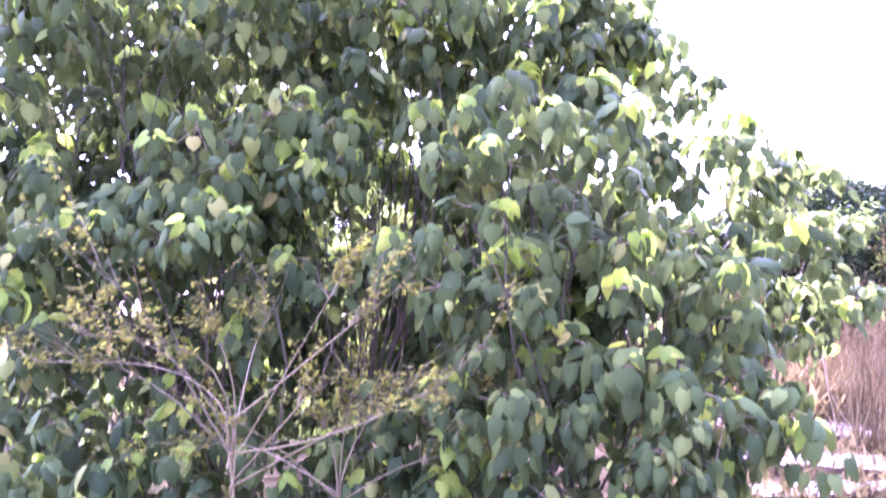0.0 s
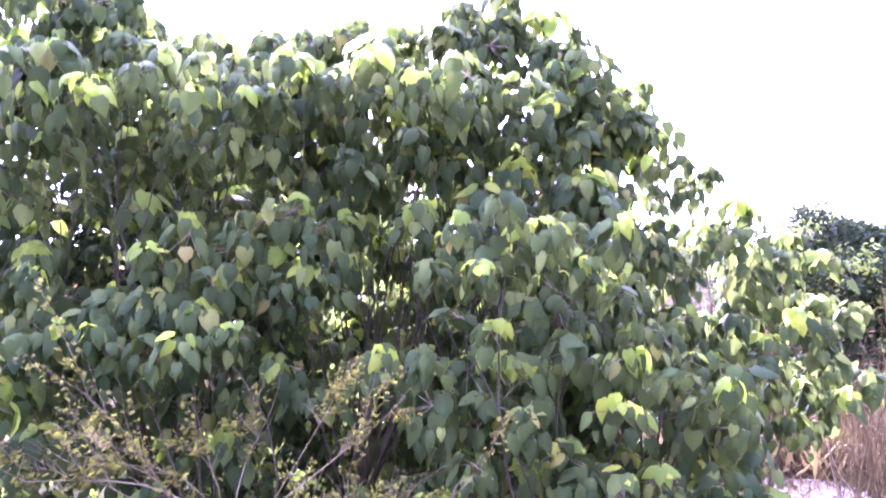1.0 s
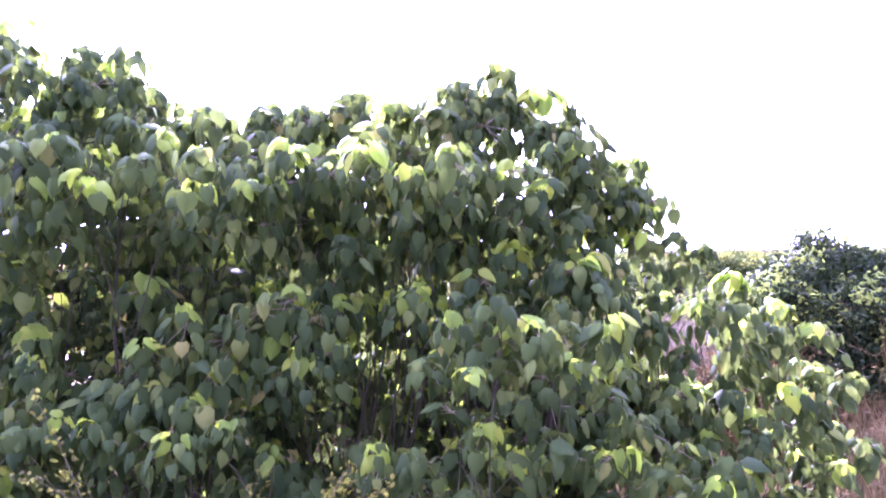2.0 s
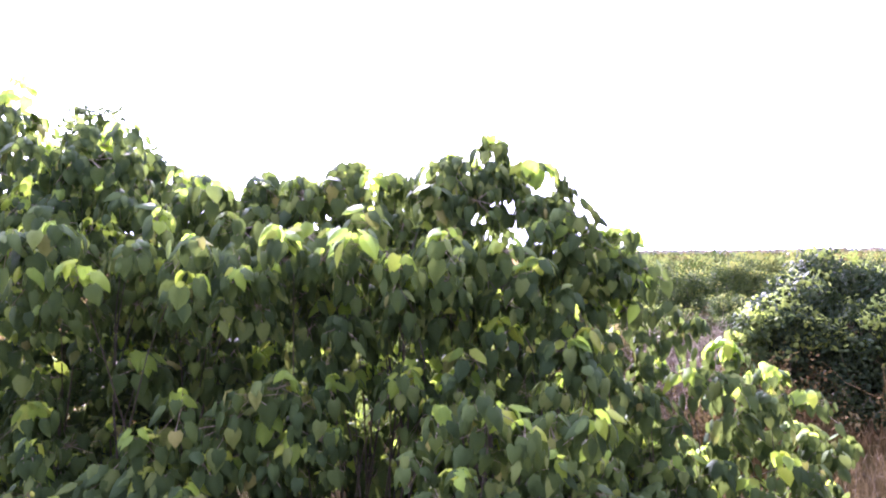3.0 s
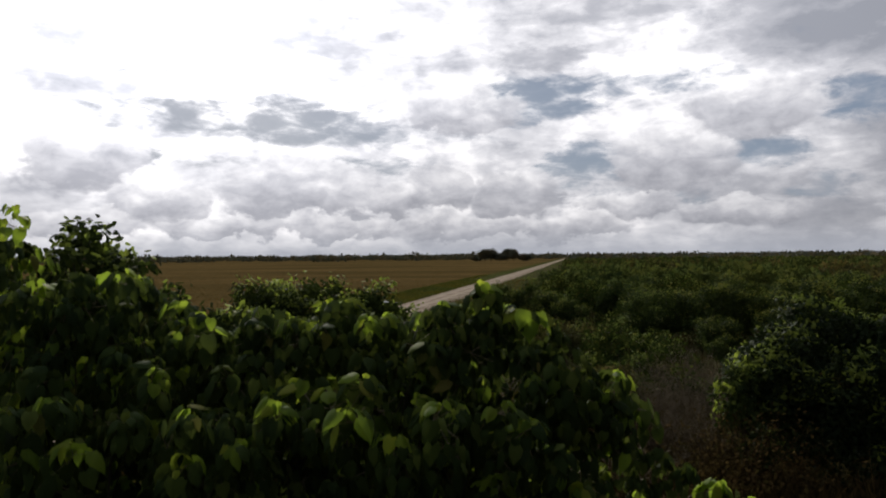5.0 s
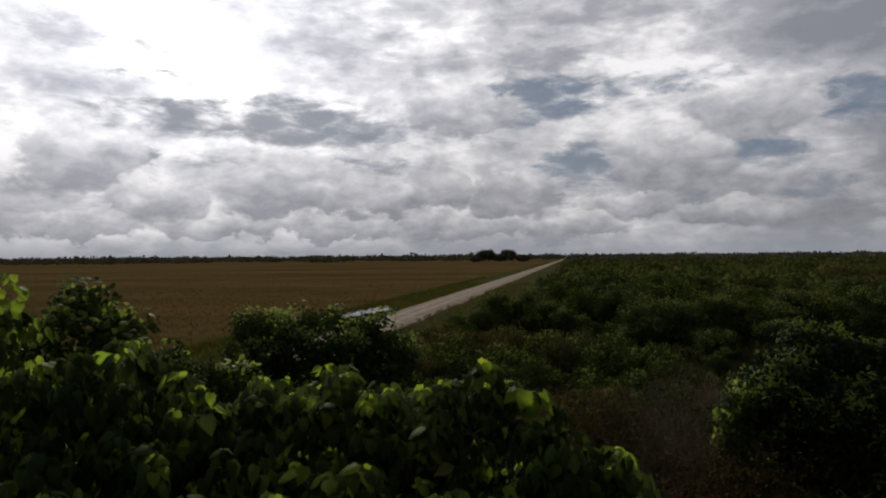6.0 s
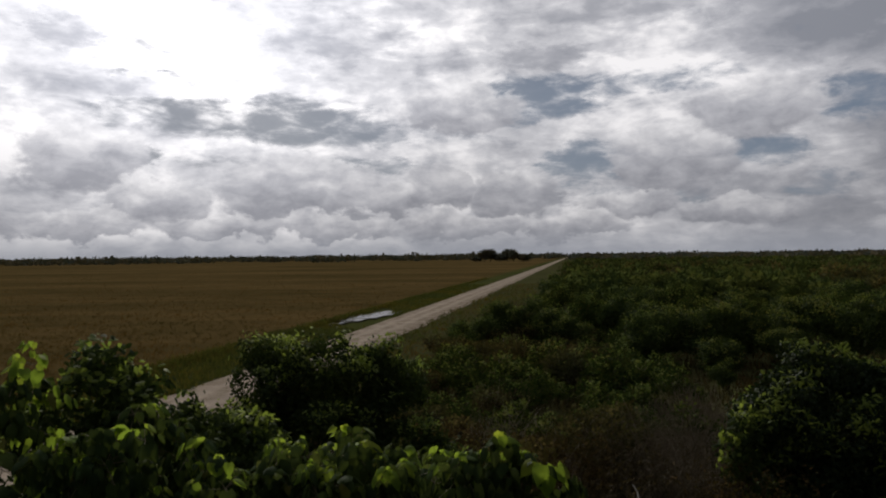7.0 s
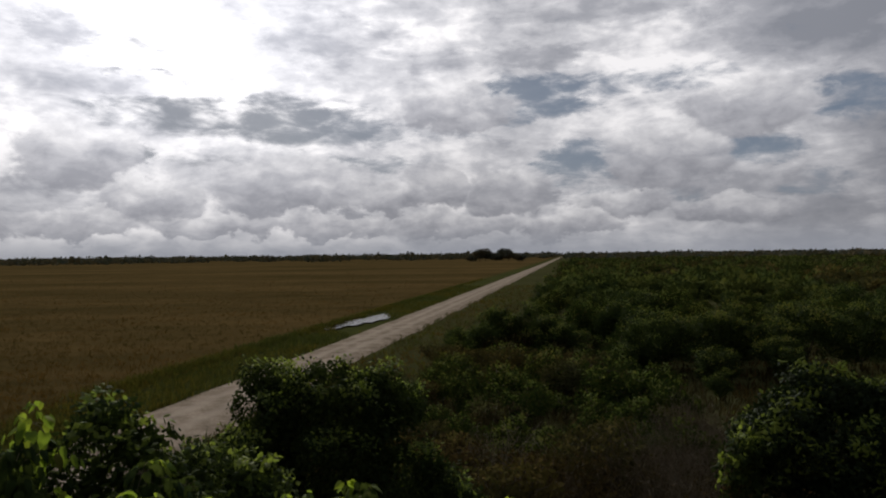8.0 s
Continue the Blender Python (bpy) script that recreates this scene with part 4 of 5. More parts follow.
dry_shrub("dry_shrub", "small half-dry shrub with crooked pale twigs and yellowed leaves", (-1.0, 5.2, 0), (-0.85, 5.2, 1.45), 1.2, 33, 6)


def stalk_clump(name, label, category, centre, rx, ry, high, count, seed, mat, lean=0.25, thick=0.006, branched=True, leafy=True):
    """A clump of dry stalks that fork towards their tips."""
    rng = np.random.default_rng(seed)
    top = tagged(new(name), label, category)
    top.location = centre
    r = Rods()
    tips, ways = [], []
    for k in range(count):
        a, d = rng.uniform(0, math.tau), math.sqrt(rng.random())
        s = np.array([math.cos(a) * d * rx, math.sin(a) * d * ry, 0.0])
        h = high * rng.uniform(0.55, 1.05) * (1.05 - 0.4 * d * d)
        e = s + np.array([rng.normal(0, lean) * h, rng.normal(0, lean) * h, h])
        pts = bend(s, e, rng, 0.12, 5)
        if not leafy and k < 60:
            one = Rods()
            one.add(pts, np.linspace(thick * 1.3, thick * 0.4, 5), 4)
            part("stalk", one.mesh("stalk", mat if k % 5 else PALE), top)
        r.add(pts, np.linspace(thick, thick * 0.35, 5), 3)
        if branched:
            for m in range(4):
                i = rng.integers(1, 5)
                o = pts[i] + rng.normal(0, 0.16, 3) * h * 0.8 + (0, 0, 0.12 * h)
                r.add(bend(pts[i], o, rng, 0.15, 3), [thick * 0.5, thick * 0.4, thick * 0.2], 3)
                tips.append(o)
                ways.append((o - pts[i]) / np.linalg.norm(o - pts[i]))
    part("stalk_tangle", r.mesh("stalk_tangle", WITHERED if leafy else mat), top, kind="stuff")
    if tips and leafy:
        at, fr, sz, _, _ = perky_leaves(np.array(tips), np.array(ways), rng, (0.06, 0.15), (2, 5), 0.10)
        v, q = leaf_arrays("diamond", at, fr, sz, rng)
        part("withered_foliage", quads_mesh("withered_foliage", v, q, [mat]), top, kind="stuff")
    return top


stalk_clump("dry_reeds", "clump of dry brown reeds beside the ditch", "reeds", (6.95, 10.7, 0), 1.1, 1.1, 2.6, 330, 41, DRY, 0.16, 0.008, leafy=False)
stalk_clump("dry_reeds", "clump of dry brown reeds beside the ditch", "reeds", (8.8, 13.4, 0), 1.6, 1.2, 1.5, 200, 42, DRY, 0.25, 0.009, leafy=False)
THICKET = "tangled thicket of dry brown twigs and withered leaves"
for i, (x, y, h, rx) in enumerate(((5.4, 17.0, 1.7, 1.7), (7.6, 18.6, 2.2, 1.8), (5.2, 22.0, 2.2, 2.2), (2.2, 19.5, 1.8, 2.2))):
    stalk_clump("dry_thicket", THICKET, "shrub", (x, y, 0), rx, rx * 0.9, h, 200, 50 + i, WITHERED, 0.4, 0.010)


for i, (x, y, h, rx) in enumerate(((7.5, 20.6, 2.0, 0.9), (7.2, 23.6, 2.3, 1.3), (9.2, 27.0, 2.4, 1.5), (10.6, 30.5, 2.4, 1.6), (6.4, 26.4, 2.0, 1.4), (6.4, 21.6, 2.3, 1.1), (8.2, 25.2, 2.5, 1.3), (4.3, 18.4, 1.7, 1.3), (3.0, 22.4, 2.0, 1.5), (5.3, 24.0, 2.2, 1.4), (1.8, 26.0, 2.1, 1.5))):
    stalk_clump("brushwood", "dense grey-brown brushwood of fine leafless twigs", "shrub", (x, y, 0), rx, rx, h, 260, 150 + i, GREY_TWIG, 0.35, 0.011, leafy=False)


def twig_fan(name, label, base, reach, count, seed):
    """Long bare arching twigs that spring from one root."""
    rng = np.random.default_rng(seed)
    top = tagged(new(name), label, "branches", "bare twig fans")
    top.location = base
    for k in range(count):
        a, lean = rng.uniform(0, math.tau), rng.uniform(0.2, 0.9)
        e = np.array([math.cos(a) * lean, math.sin(a) * lean, rng.uniform(0.6, 1.0)]) * reach * rng.uniform(0.6, 1.1)
        pts = bend((0, 0, 0), e, rng, 0.25, 7)
        r = Rods()
        r.add(pts, np.linspace(0.018, 0.005, 7), 4)
        for m in range(5):
            i = rng.integers(2, 7)
            r.add(bend(pts[i], pts[i] + rng.normal(0, 0.22, 3) * reach * 0.7 + (0, 0, 0.15), rng, 0.2, 4), [0.008, 0.007, 0.005, 0.003], 3)
        part("twig", r.mesh("twig", GREY_TWIG if k % 4 else PALE), top)


for i, (x, y, h) in enumerate(((4.0, 17.8, 2.2), (6.0, 19.6, 2.4), (3.2, 21.8, 2.5), (1.6, 20.4, 2.2), (6.6, 22.8, 2.6), (4.6, 25.0, 2.6), (1.2, 24.4, 2.4), (7.4, 27.0, 2.6), (2.4, 28.4, 2.4))):
    twig_fan("bare_twigs", "fan of bare pale twigs in the dry thicket", (x, y, 0), h, 12, 160 + i)


def dead_branch(name, label, base, seed):
    rng = np.random.default_rng(seed)
    top = tagged(new(name), label, "branch")
    top.location = base
    r = Rods()
    main = bend((0, 0, 0), (0.25, -0.3, 1.35), rng, 0.1, 6)
    r.add(main, np.linspace(0.09, 0.045, 6), 6)
    part("trunk", r.mesh("trunk", BLEACHED), top)
    for i, d in ((3, (-0.5, 0, 0.5)), (4, (0.45, 0.1, 0.35)), (5, (-0.1, 0.1, 0.5)), (2, (0.5, -0.2, 0.3))):
        r = Rods()
        r.add(bend(main[i], main[i] + np.array(d), rng, 0.12, 4), np.linspace(0.045, 0.012, 4), 5)
        part("branch", r.mesh("branch", BLEACHED), top)


dead_branch("dead_branch", "bleached dead branch standing out of dry twigs", (4.9, 19.7, 0), 61)

def build_thickets():
    """The brown thicket between the bushes, the road and the scrub."""
    rng = np.random.default_rng(58)
    kinds = []
    for k, (h, w, m) in enumerate(((2.3, 1.6, WITHERED), (1.7, 1.5, WITHERED), (2.6, 1.5, OLD), (1.9, 1.8, SCRUB), (2.4, 1.6, SCRUB))):
        lobes = [(rng.uniform(-0.55, 0.55) * w, rng.uniform(-0.55, 0.55) * w, h * rng.uniform(0.35, 0.7), w * rng.uniform(0.3, 0.48), w * rng.uniform(0.3, 0.48), h * rng.uniform(0.2, 0.3)) for i in range(6)]
        kinds.append(shrub_thing("dry_bush", "low green bush in a dry thicket" if m is SCRUB else "brownish half-withered bush in a dry thicket", "bush", (0, 0, 0), lobes, 140 + k, leaf="diamond", mat=m, per_area=10.0, size=(0.11, 0.22), count=(5, 8), trunk_r=0.06,
                                 inner=True, group="bushes of the dry thicket", twig_share=0.5, spread=0.10, forks=False, heads=0.42, lit_top=SCRUB_LIT if m is SCRUB else OLD_LIT, bark=GREY_TWIG if k % 2 else BARK))
    kinds += [tagged(stalk_clump("dry_thicket", THICKET, "shrub", (0, 0, 0), 1.3, 1.2, h, 60, 55 + k, m, 0.6, 0.026), group="dry thickets") for k, (h, m) in enumerate(((2.4, WITHERED), (2.2, WITHERED)))]
    spots = []
    y = 16.5
    while y < 62:
        x = max(ROAD_X + ROAD_SLOPE * y + 11.0, -8.5) + rng.uniform(0, 2)
        while x < 8.0 + 0.22 * (y - 18):
            if not (x < 1.0 and y < 22.5) and not (y < 22.5 and x > 6.2) and math.hypot(x - 4.9, y - 19.2) > 1.6:
                spots.append((x, y + rng.uniform(-0.8, 0.8)))
            x += rng.uniform(1.6, 4.0)
        y += 2.1
    for k, (x, y) in enumerate(spots):
        m = pose(x, y, 0, 0, 0, rng.uniform(0, 360)) @ Matrix.Scale(rng.uniform(0.6, 1.3), 4)
        ob = kinds[k] if k < len(kinds) else copy_thing(kinds[(rng.choice((2, 3, 4, 3, 4, 0)) if y > 27 else rng.choice((0, 1, 2, 5, 6)))], m)
        ob.matrix_basis = m


build_thickets()

# ---------------------------------------------------------------- bushes further off
shrub_thing("round_bush", "dense dark green bush with small leaves near the road", "bush", (-3.0, 19.2, 0), [
    (-3.3, 18.8, 5.05, 1.15, 1.0, 0.95), (-4.8, 18.9, 4.95, 0.75, 0.8, 0.8), (-2.0, 19.1, 4.65, 0.9, 0.9, 0.9), (-1.1, 19.3, 4.7, 0.6, 0.6, 0.7), (-1.9, 19.0, 4.95, 0.8, 0.7, 0.7), (-2.7, 18.0, 3.5, 1.2, 1.0, 1.0), (-4.8, 18.3, 3.3, 1.0, 1.0, 1.1),
    (-1.2, 18.3, 3.0, 1.0, 1.0, 1.0), (-0.2, 19.0, 1.8, 1.1, 1.0, 1.0), (-3.3, 17.7, 1.7, 1.5, 1.1, 1.2), (-2.9, 18.4, 4.3, 1.5, 1.0, 0.9), (-3.9, 18.7, 4.9, 0.9, 0.8, 0.75)], 71, leaf="oval", lit_top=SMALL_LIT, mat=SMALL, per_area=22.0, size=(0.085, 0.145), count=(10, 15), trunk_r=0.08, spread=0.11, heads=0.42, hollow=-0.3)
shrub_thing("glossy_bush", "broad rounded bush with glossy dark green leaves", "bush", (11.0, 22.5, 0), [
    (9.6, 21.6, 3.4, 0.7, 0.9, 0.7), (10.4, 21.9, 3.95, 0.9, 1.0, 0.75), (11.6, 22.6, 4.1, 1.0, 1.0, 0.75), (12.8, 22.4, 4.0, 1.1, 1.0, 0.8), (9.7, 21.2, 2.5, 0.6, 0.7, 0.8), (10.3, 20.9, 2.9, 1.1, 1.0, 1.0),
    (11.4, 20.9, 2.9, 1.2, 1.0, 1.1), (12.8, 21.0, 3.0, 1.2, 1.0, 1.1), (10.0, 20.6, 1.5, 1.1, 0.9, 1.1), (11.2, 20.4, 1.5, 1.3, 0.9, 1.2), (12.8, 20.6, 1.5, 1.3, 0.9, 1.2)], 72, leaf="oval", lit_top=GLOSSY_LIT, mat=GLOSSY, per_area=17.0, size=(0.12, 0.20), count=(8, 12), trunk_r=0.08, spread=0.12, heads=0.55, hollow=-0.06)
shrub_thing("glossy_bush", "broad rounded bush with glossy dark green leaves", "bush", (15.4, 22.8, 0), [
    (14.3, 22.4, 4.05, 1.1, 1.0, 0.8), (15.8, 22.6, 4.1, 1.2, 1.1, 0.8), (14.4, 21.4, 2.8, 1.3, 1.0, 1.2), (16.0, 21.6, 2.8, 1.4, 1.0, 1.2), (15.0, 21.2, 1.4, 1.8, 1.0, 1.2)], 73, leaf="oval", lit_top=GLOSSY_LIT, mat=GLOSSY, per_area=17.0, size=(0.12, 0.20), count=(8, 12), trunk_r=0.08, spread=0.12, heads=0.55, hollow=-0.06)
shrub_thing("low_bush", "low bush with yellow-green leaves at the foot of a larger one", "bush", (8.6, 20.4, 0), [
    (8.5, 20.2, 2.2, 0.5, 0.5, 0.5), (8.75, 20.4, 2.9, 0.5, 0.5, 0.5), (8.6, 20.1, 1.3, 0.6, 0.6, 0.6)], 74, leaf="oval", lit_top=SMALL_LIT, mat=SMALL, per_area=17.0, size=(0.13, 0.22), count=(5, 8), trunk_r=0.05, spread=0.10, heads=0.3)
shrub_thing("round_tree", "small dark round-crowned tree standing alone in scrub", "tree", (14.5, 61.5, 0), [
    (14.5, 61.5, 3.2, 1.1, 1.0, 0.85), (14.0, 61.3, 2.5, 1.0, 0.9, 0.8), (15.1, 61.4, 2.4, 1.0, 0.9, 0.8), (14.5, 61.1, 1.9, 1.0, 0.9, 0.6)], 75, leaf="oval", lit_top=SCRUB, mat=SMALL, per_area=12.0, size=(0.14, 0.24), count=(7, 11), trunk_r=0.09, spread=0.14, heads=0.45)

# the tall bushes that stand in two groups before the open scrub: x, y, height, half width
TALL = ((3.4, 58.0, 3.5, 1.7), (5.2, 60.5, 4.2, 1.9), (7.1, 59.0, 4.3, 2.0), (8.9, 60.5, 4.0, 1.9), (10.4, 57.5, 3.1, 1.5), (14.2, 51.5, 3.6, 1.8), (16.6, 53.0, 4.4, 2.1), (18.9, 51.0, 4.5, 2.2), (21.4, 53.0, 4.6, 2.3),
        (24.0, 51.0, 4.4, 2.2), (27.0, 53.0, 4.7, 2.4), (30.2, 51.5, 4.5, 2.3), (18.0, 46.5, 2.8, 1.7), (22.6, 46.8, 3.0, 1.8), (33.5, 53.0, 4.6, 2.4), (1.5, 61.5, 2.8, 1.5))


def build_tall_bushes():
    rng = np.random.default_rng(77)
    kinds = []
    for k in range(3):
        lobes = [(0, 0, 0.72, 0.55, 0.55, 0.24)]
        for j in range(7):
            a = j * math.tau / 7 + rng.uniform(-0.4, 0.4)
            r = rng.uniform(0.40, 0.68)
            lobes.append((math.cos(a) * r, math.sin(a) * r, rng.uniform(0.28, 0.70), rng.uniform(0.30, 0.48), rng.uniform(0.30, 0.48), rng.uniform(0.16, 0.26)))
        lobes = [(x * 2, y * 2, z * 4.2, rx * 2, ry * 2, rz * 4.2) for x, y, z, rx, ry, rz in lobes]
        kinds.append(shrub_thing("tall_bush", "tall dark green bush with a lumpy crown among scrub", "bush", (0, 0, 0), lobes, 170 + k, leaf="diamond", mat=SMALL, per_area=11.0, size=(0.12, 0.22), count=(7, 11), trunk_r=0.07, heads=0.55, hollow=0.0,
                                 lit_top=SCRUB_LIT, inner=True, group="tall bushes before the scrub", twig_share=0.1, spread=0.14, forks=False))
    for k, (x, y, h, w) in enumerate(TALL):
        m = pose(x, y, 0, 0, 0, rng.uniform(0, 360)) @ Matrix.Diagonal((w / 2, w / 2, h / 4.2, 1.0))
        ob = kinds[k] if k < len(kinds) else copy_thing(kinds[k % 3], m)
        ob.matrix_basis = m


build_tall_bushes()


# ---------------------------------------------------------------- scrub
def scrub_bush(seed, high, wide, mat):
    rng = np.random.default_rng(seed)
    lobes = [(0, 0, high * 0.68, wide * 0.55, wide * 0.55, high * 0.30)]
    for k in range(6):
        a = k * math.tau / 6 + rng.uniform(-0.4, 0.4)
        lobes.append((math.cos(a) * wide * 0.5, math.sin(a) * wide * 0.5, high * rng.uniform(0.32, 0.62), wide * rng.uniform(0.33, 0.5), wide * rng.uniform(0.33, 0.5), high * rng.uniform(0.2, 0.3)))
    return shrub_thing("scrub_bush", "rounded green scrub bush among many others", "bush", (0, 0, 0), lobes, seed, leaf="diamond", mat=mat, per_area=9.0, size=(0.12, 0.22), count=(7, 11), trunk_r=0.05, heads=0.5, lit_top=SCRUB_LIT,
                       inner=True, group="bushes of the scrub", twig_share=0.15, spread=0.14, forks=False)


def build_scrub():
    rng = np.random.default_rng(81)
    kinds = [scrub_bush(90 + k, h, w, m) for k, (h, w, m) in enumerate(((3.4, 1.7, SCRUB), (2.6, 1.5, SCRUB), (3.0, 2.0, SMALL), (2.1, 1.6, SCRUB), (3.7, 1.5, SMALL), (2.8, 1.8, SCRUB)))]
    spots = []
    y = 27.0
    while y < 118:
        step = 2.6 + 0.012 * y
        left = max(ROAD_X + ROAD_SLOPE * y + 16.0, -6.0)
        x = left + rng.uniform(0, 3)
        while x < 0.70 * y + 4:
            px, py = x + rng.uniform(-1, 1), y + rng.uniform(-1, 1)
            dense = noise.noise((px * 0.07, py * 0.07, 3.0))
            skip = px < 11 + 0.10 * (py - 24) and py < 50 or px < 9 and py < 62 and dense < 0.15 or dense < -0.2 or math.hypot(px - 14.5, py - 60) < 3.5 or any(math.hypot(px - q[0], py - q[1]) < q[3] + 1.0 for q in TALL) or abs(px - 0.232 * py) < 2.2 and py < 51
            if not skip and (py > 46 or rng.random() < 0.3):
                spots.append((px, py))
            x += step * rng.uniform(0.8, 1.5) + 0.9
        y += step
    for k, (x, y) in enumerate(spots):
        m = pose(x, y, 0, 0, 0, rng.uniform(0, 360)) @ Matrix.Scale((rng.choice((0.55, 0.75, 0.95, 1.1, 1.35)) if y > 46 else 0.6) * rng.uniform(0.9, 1.1), 4)
        if k < len(kinds):
            kinds[k].matrix_basis = m
        else:
            src = kinds[(2, 4, 4, 2, 0)[rng.integers(5)] if y < 66 else rng.integers(len(kinds))]
            ob = copy_thing(src, m)
            ob.matrix_basis = m


build_scrub()


def far_woods(name, label, spots, seed, mat, per=46, lit_top=None):
    """Scrub or trees too far off to count, as one ragged mass of leaf clumps, with lit tops painted in a paler leaf."""
    rng = np.random.default_rng(seed)
    S = np.array(spots, float)                       # x, y, height, width
    n = len(S)
    d = on_ball(n * per, rng).reshape(n, per, 3)
    d[:, :, 2] = np.abs(d[:, :, 2]) * 1.0 - 0.15
    lump = rng.uniform(0.7, 1.1, (n, per, 1))
    p = np.stack([S[:, 0], S[:, 1], S[:, 2] * 0.45], 1)[:, None] + d * lump * np.stack([S[:, 3], S[:, 3], S[:, 2] * 0.55], 1)[:, None]
    w = d.reshape(-1, 3)
    at = p.reshape(-1, 3)
    k = len(at)
    axis = rng.normal(0, 1, (k, 3)) + (0, 0, 0.2)
    fr = basis(axis, w + (0, 0, 0.12) + rng.normal(0, 0.22, (k, 3)))
    size = np.repeat(S[:, 3], per) * rng.uniform(0.3, 0.62, k)
    v, q = leaf_arrays("diamond", at, fr, size, rng)
    # upper leaves of most clumps take the lit colour: painted light
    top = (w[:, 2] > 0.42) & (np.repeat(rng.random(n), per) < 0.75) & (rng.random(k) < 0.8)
    tagged(new(name, quads_mesh(name, v, q, [mat, lit_top or mat], top.astype(int))), label, "trees", kind="stuff")


rng = np.random.default_rng(101)
spots = []
for k in range(2600):
    y = 112 * math.exp(rng.random() * 2.1)
    x = rng.uniform(ROAD_X + ROAD_SLOPE * y + 16.0, 0.72 * y)
    if noise.noise((x * 0.03, y * 0.03, 7.0)) > -0.18:
        g = 1 + y / 700
        spots.append((x, y, rng.uniform(1.4, 3.2) * rng.choice((0.5, 0.9, 1.0, 1.7)), rng.uniform(1.2, 2.7) * g))
tawny = [p for p in spots if noise.noise((p[0] * 0.025, p[1] * 0.025, 17.0)) > 0.16]
far_woods("far_scrub", "wide green scrub reaching to the horizon", [p for p in spots if p not in tawny], 102, HEATH, 42, HEATH_LIT)
far_woods("far_scrub", "brownish patches of half-withered scrub reaching to the horizon", tawny, 105, OLD, 42, OLD_LIT)
spots = []
for k in range(900):
    y = rng.uniform(900, 2600)
    x = rng.uniform(ROAD_X + ROAD_SLOPE * y + 12, 0.75 * y)
    spots.append((x, y, rng.uniform(6.0, 7.5) * (1 + 0.6 * max(0, noise.noise((x * 0.003, y * 0.003, 1.0)))), rng.uniform(6, 14)))
far_woods("far_woodland", "dark line of woodland along the horizon", spots, 103, HAZED, 30)
spots = []
for k in range(2000):
    y = rng.uniform(1050, 2400)
    x = rng.uniform(-0.75 * y, ROAD_X + ROAD_SLOPE * y - 12)
    if noise.noise((x * 0.01, y * 0.004, 5.0)) > -0.15 or y > 1700:
        spots.append((x, y, rng.uniform(5, 12) , rng.uniform(6, 14)))
far_woods("far_treeline", "thin dark treeline beyond the brown field", spots, 104, HAZED, 30)


def far_tree(x, y, high, wide, seed):
    rng = np.random.default_rng(seed)
    lobes = [(x + rng.uniform(-0.5, 0.5) * wide, y + rng.uniform(-0.4, 0.4) * wide, high * rng.uniform(0.5, 0.8), wide * 0.5, wide * 0.5, high * 0.24) for k in range(7)]
    shrub_thing("spreading_tree", "large dark spreading tree at the field's far edge", "tree", (x, y, 0), lobes, seed, leaf="diamond", mat=HAZED, per_area=0.55, size=(0.9, 1.8), count=(5, 8), trunk_r=0.35, inner=False,
                group="trees at the field's far edge", twig_share=0.1, spread=0.8, forks=False)


for i, (az, high, wide) in enumerate(((3.3, 14.0, 8), (3.8, 14.8, 8), (5.2, 14.3, 7), (5.6, 13.5, 6), (4.6, 9, 9), (2.6, 7.5, 9), (6.4, 8, 9))):
    far_tree(math.tan(radians(az)) * 880 + 0, 880 + 8 * (i % 3), high, wide, 110 + i)


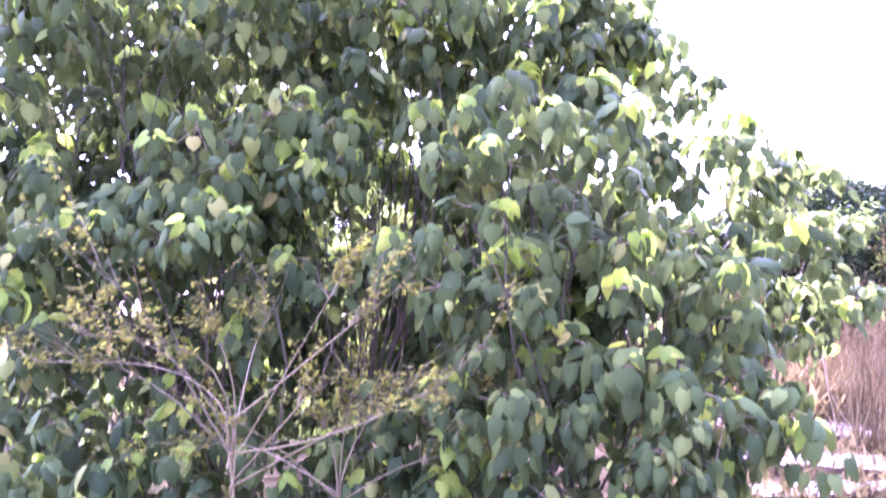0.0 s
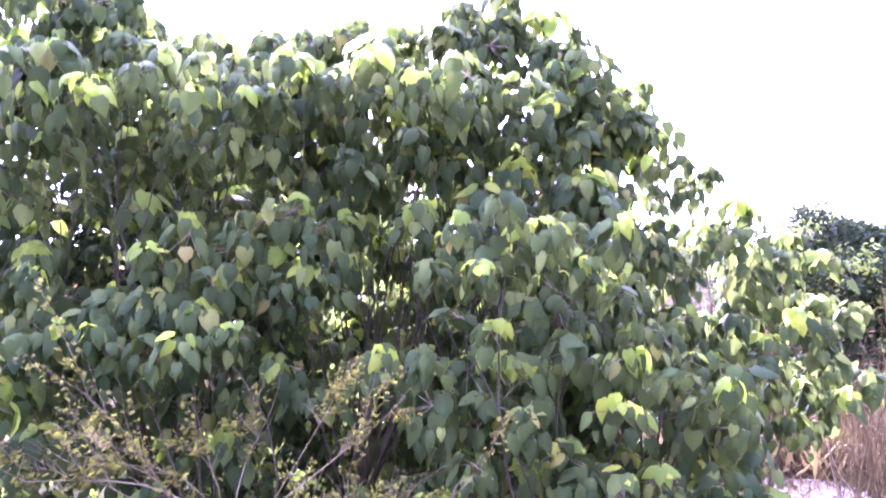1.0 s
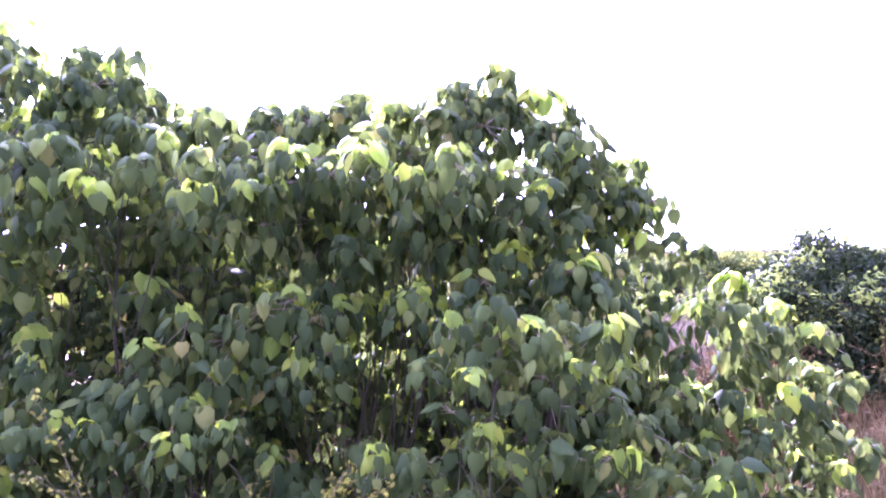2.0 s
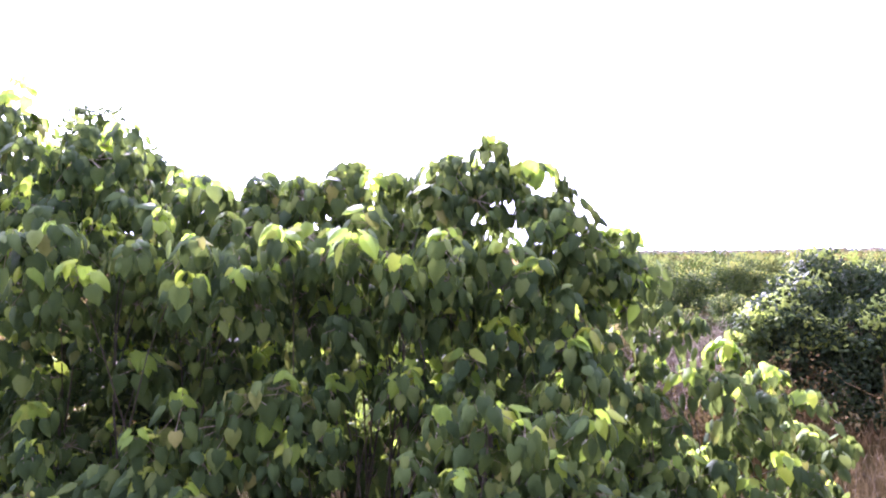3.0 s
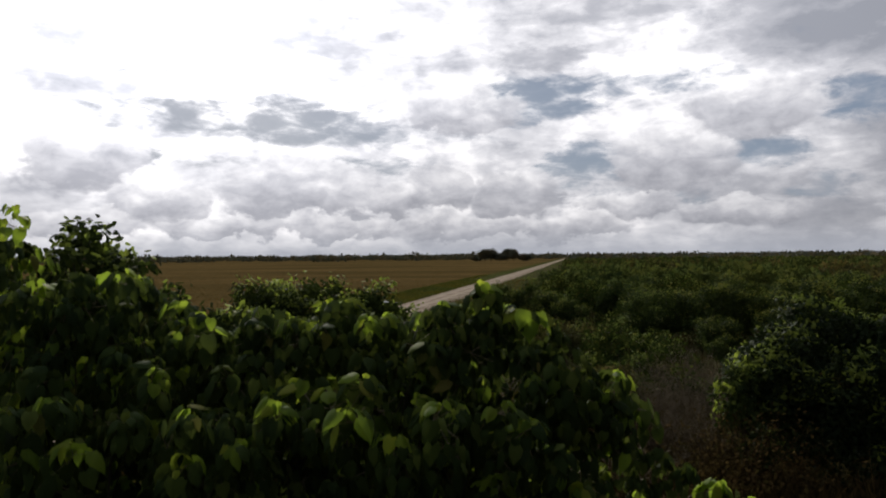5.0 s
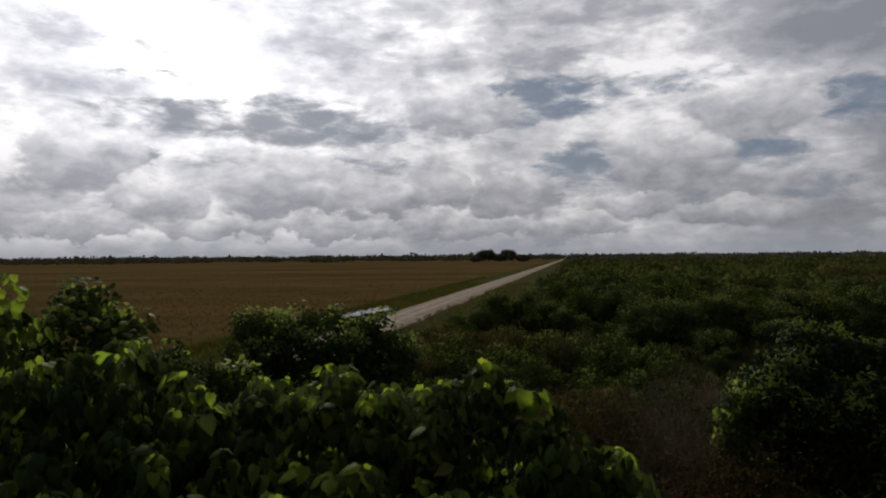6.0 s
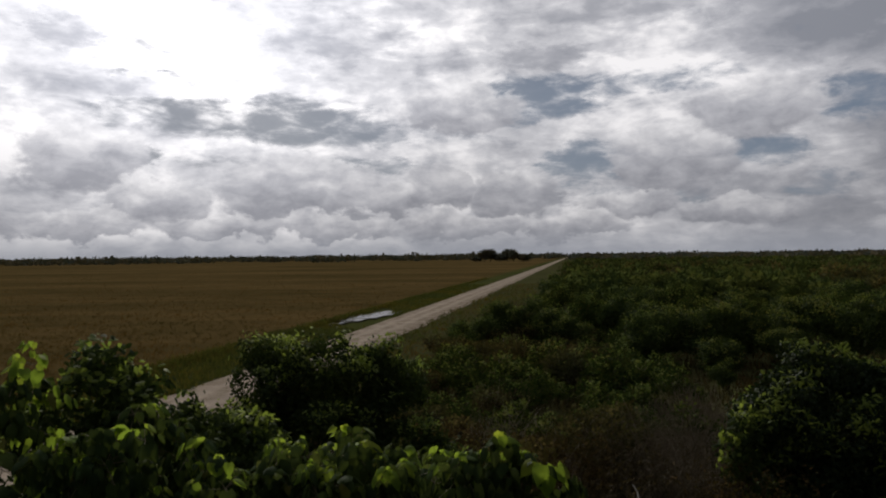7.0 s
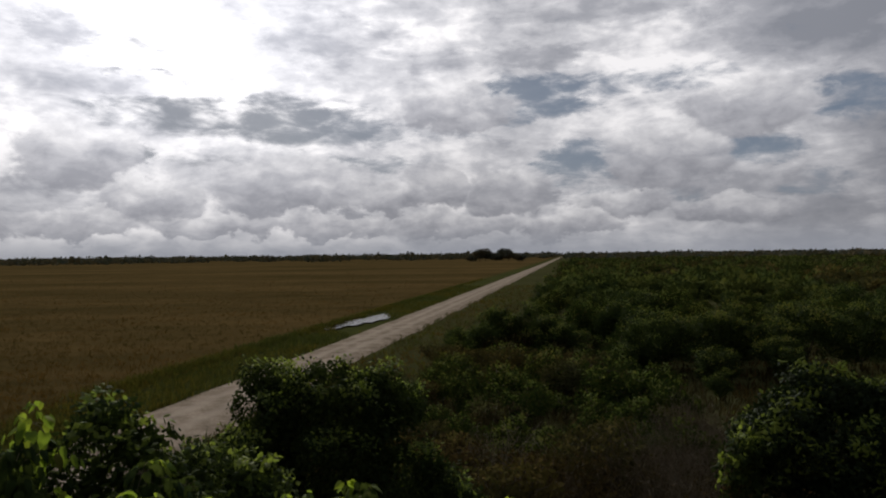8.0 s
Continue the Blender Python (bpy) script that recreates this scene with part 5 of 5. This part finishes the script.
# ---------------------------------------------------------------- grass
def grass(name, label, spots, seed, mat, size, lean=0.35, blades=5):
    rng = np.random.default_rng(seed)
    S = np.repeat(np.array(spots, float), blades, 0)
    n = len(S)
    at = S + np.concatenate([rng.normal(0, 0.12, (n, 2)), np.zeros((n, 1))], 1)
    axis = np.concatenate([rng.normal(0, lean, (n, 2)), np.ones((n, 1))], 1)
    fr = basis(axis, rng.normal(0, 1, (n, 3)) * (1, 1, 0.1))
    v, q = leaf_arrays("diamond", np.zeros((n, 3)), fr, rng.uniform(*size, n), rng, 0.4)
    # narrow the blades
    k = v.reshape(n, 4, 3)
    mid = (k[:, 1] + k[:, 3]) / 2
    k[:, 1], k[:, 3] = mid + (k[:, 1] - mid) * 0.22, mid + (k[:, 3] - mid) * 0.22
    v = (k + at[:, None]).reshape(-1, 3)
    tagged(new(name, quads_mesh(name, v, q, [mat])), label, "grass", kind="stuff")


rng = np.random.default_rng(121)
field, verge, rank, dry = [], [], [], []
for k in range(16000):
    y = 22 * math.exp(rng.random() * 2.9)
    x = rng.uniform(-0.72 * y - 22, ROAD_X + ROAD_SLOPE * y - 8)
    if x < ROAD_X + ROAD_SLOPE * y - 8:
        field.append((x, y, 0))
for k in range(9000):
    y = 20 * math.exp(rng.random() * 2.3)
    side = -rng.uniform(2.9, 9.5) if rng.random() < 0.5 else rng.uniform(2.9, 13)
    x = ROAD_X + ROAD_SLOPE * y + side
    inside = math.hypot(x + 10.2, (y - 96.5) * 0.2) < 3.2
    if not inside:
        (verge if side < 0 or rng.random() < 0.3 else field).append((x, y, -0.08))
for k in range(9000):
    y = 12 * math.exp(rng.random() * 2.3)
    x = rng.uniform(ROAD_X + ROAD_SLOPE * y + 10, 0.7 * y + 3)
    rank.append((x, y, 0))
for k in range(14000):
    x, y = rng.uniform(2.5, 12), 8.4 + 11 * rng.random() ** 1.5
    if min(math.hypot((x - 5.6) / 2.0, (y - 11.6) / 0.9), math.hypot((x - 5.1) / 1.9, (y - 9.9) / 0.6), math.hypot((x - 4.6) / 1.7, (y - 8.9) / 0.6)) > 1.1 or rng.random() < 0.12:
        dry.append((x, y, -0.05))
drain = []
for k in range(1500):
    y = 45 * math.exp(rng.random() * 1.7)
    drain.append((ROAD_X + ROAD_SLOPE * y - 9.6 + rng.normal(0, 0.45), y, -0.05))
grass("drain_grass", "tall dark grass along a shallow drain in the field", drain, 126, VERGE, (0.4, 0.75), 0.4)
grass("field_grass", "knee-high brown savanna grass", field, 122, GRASS, (0.2, 0.42), 0.5)
grass("verge_grass", "green and brown grass along the dirt road", verge, 123, VERGE, (0.3, 0.65))
grass("rank_grass", "rank olive undergrowth between bushes", rank, 124, WITHERED, (0.3, 0.8))
grass("dry_grass", "dry matted grass round the flooded ditch", dry, 125, WITHERED, (0.12, 0.35), 0.9)
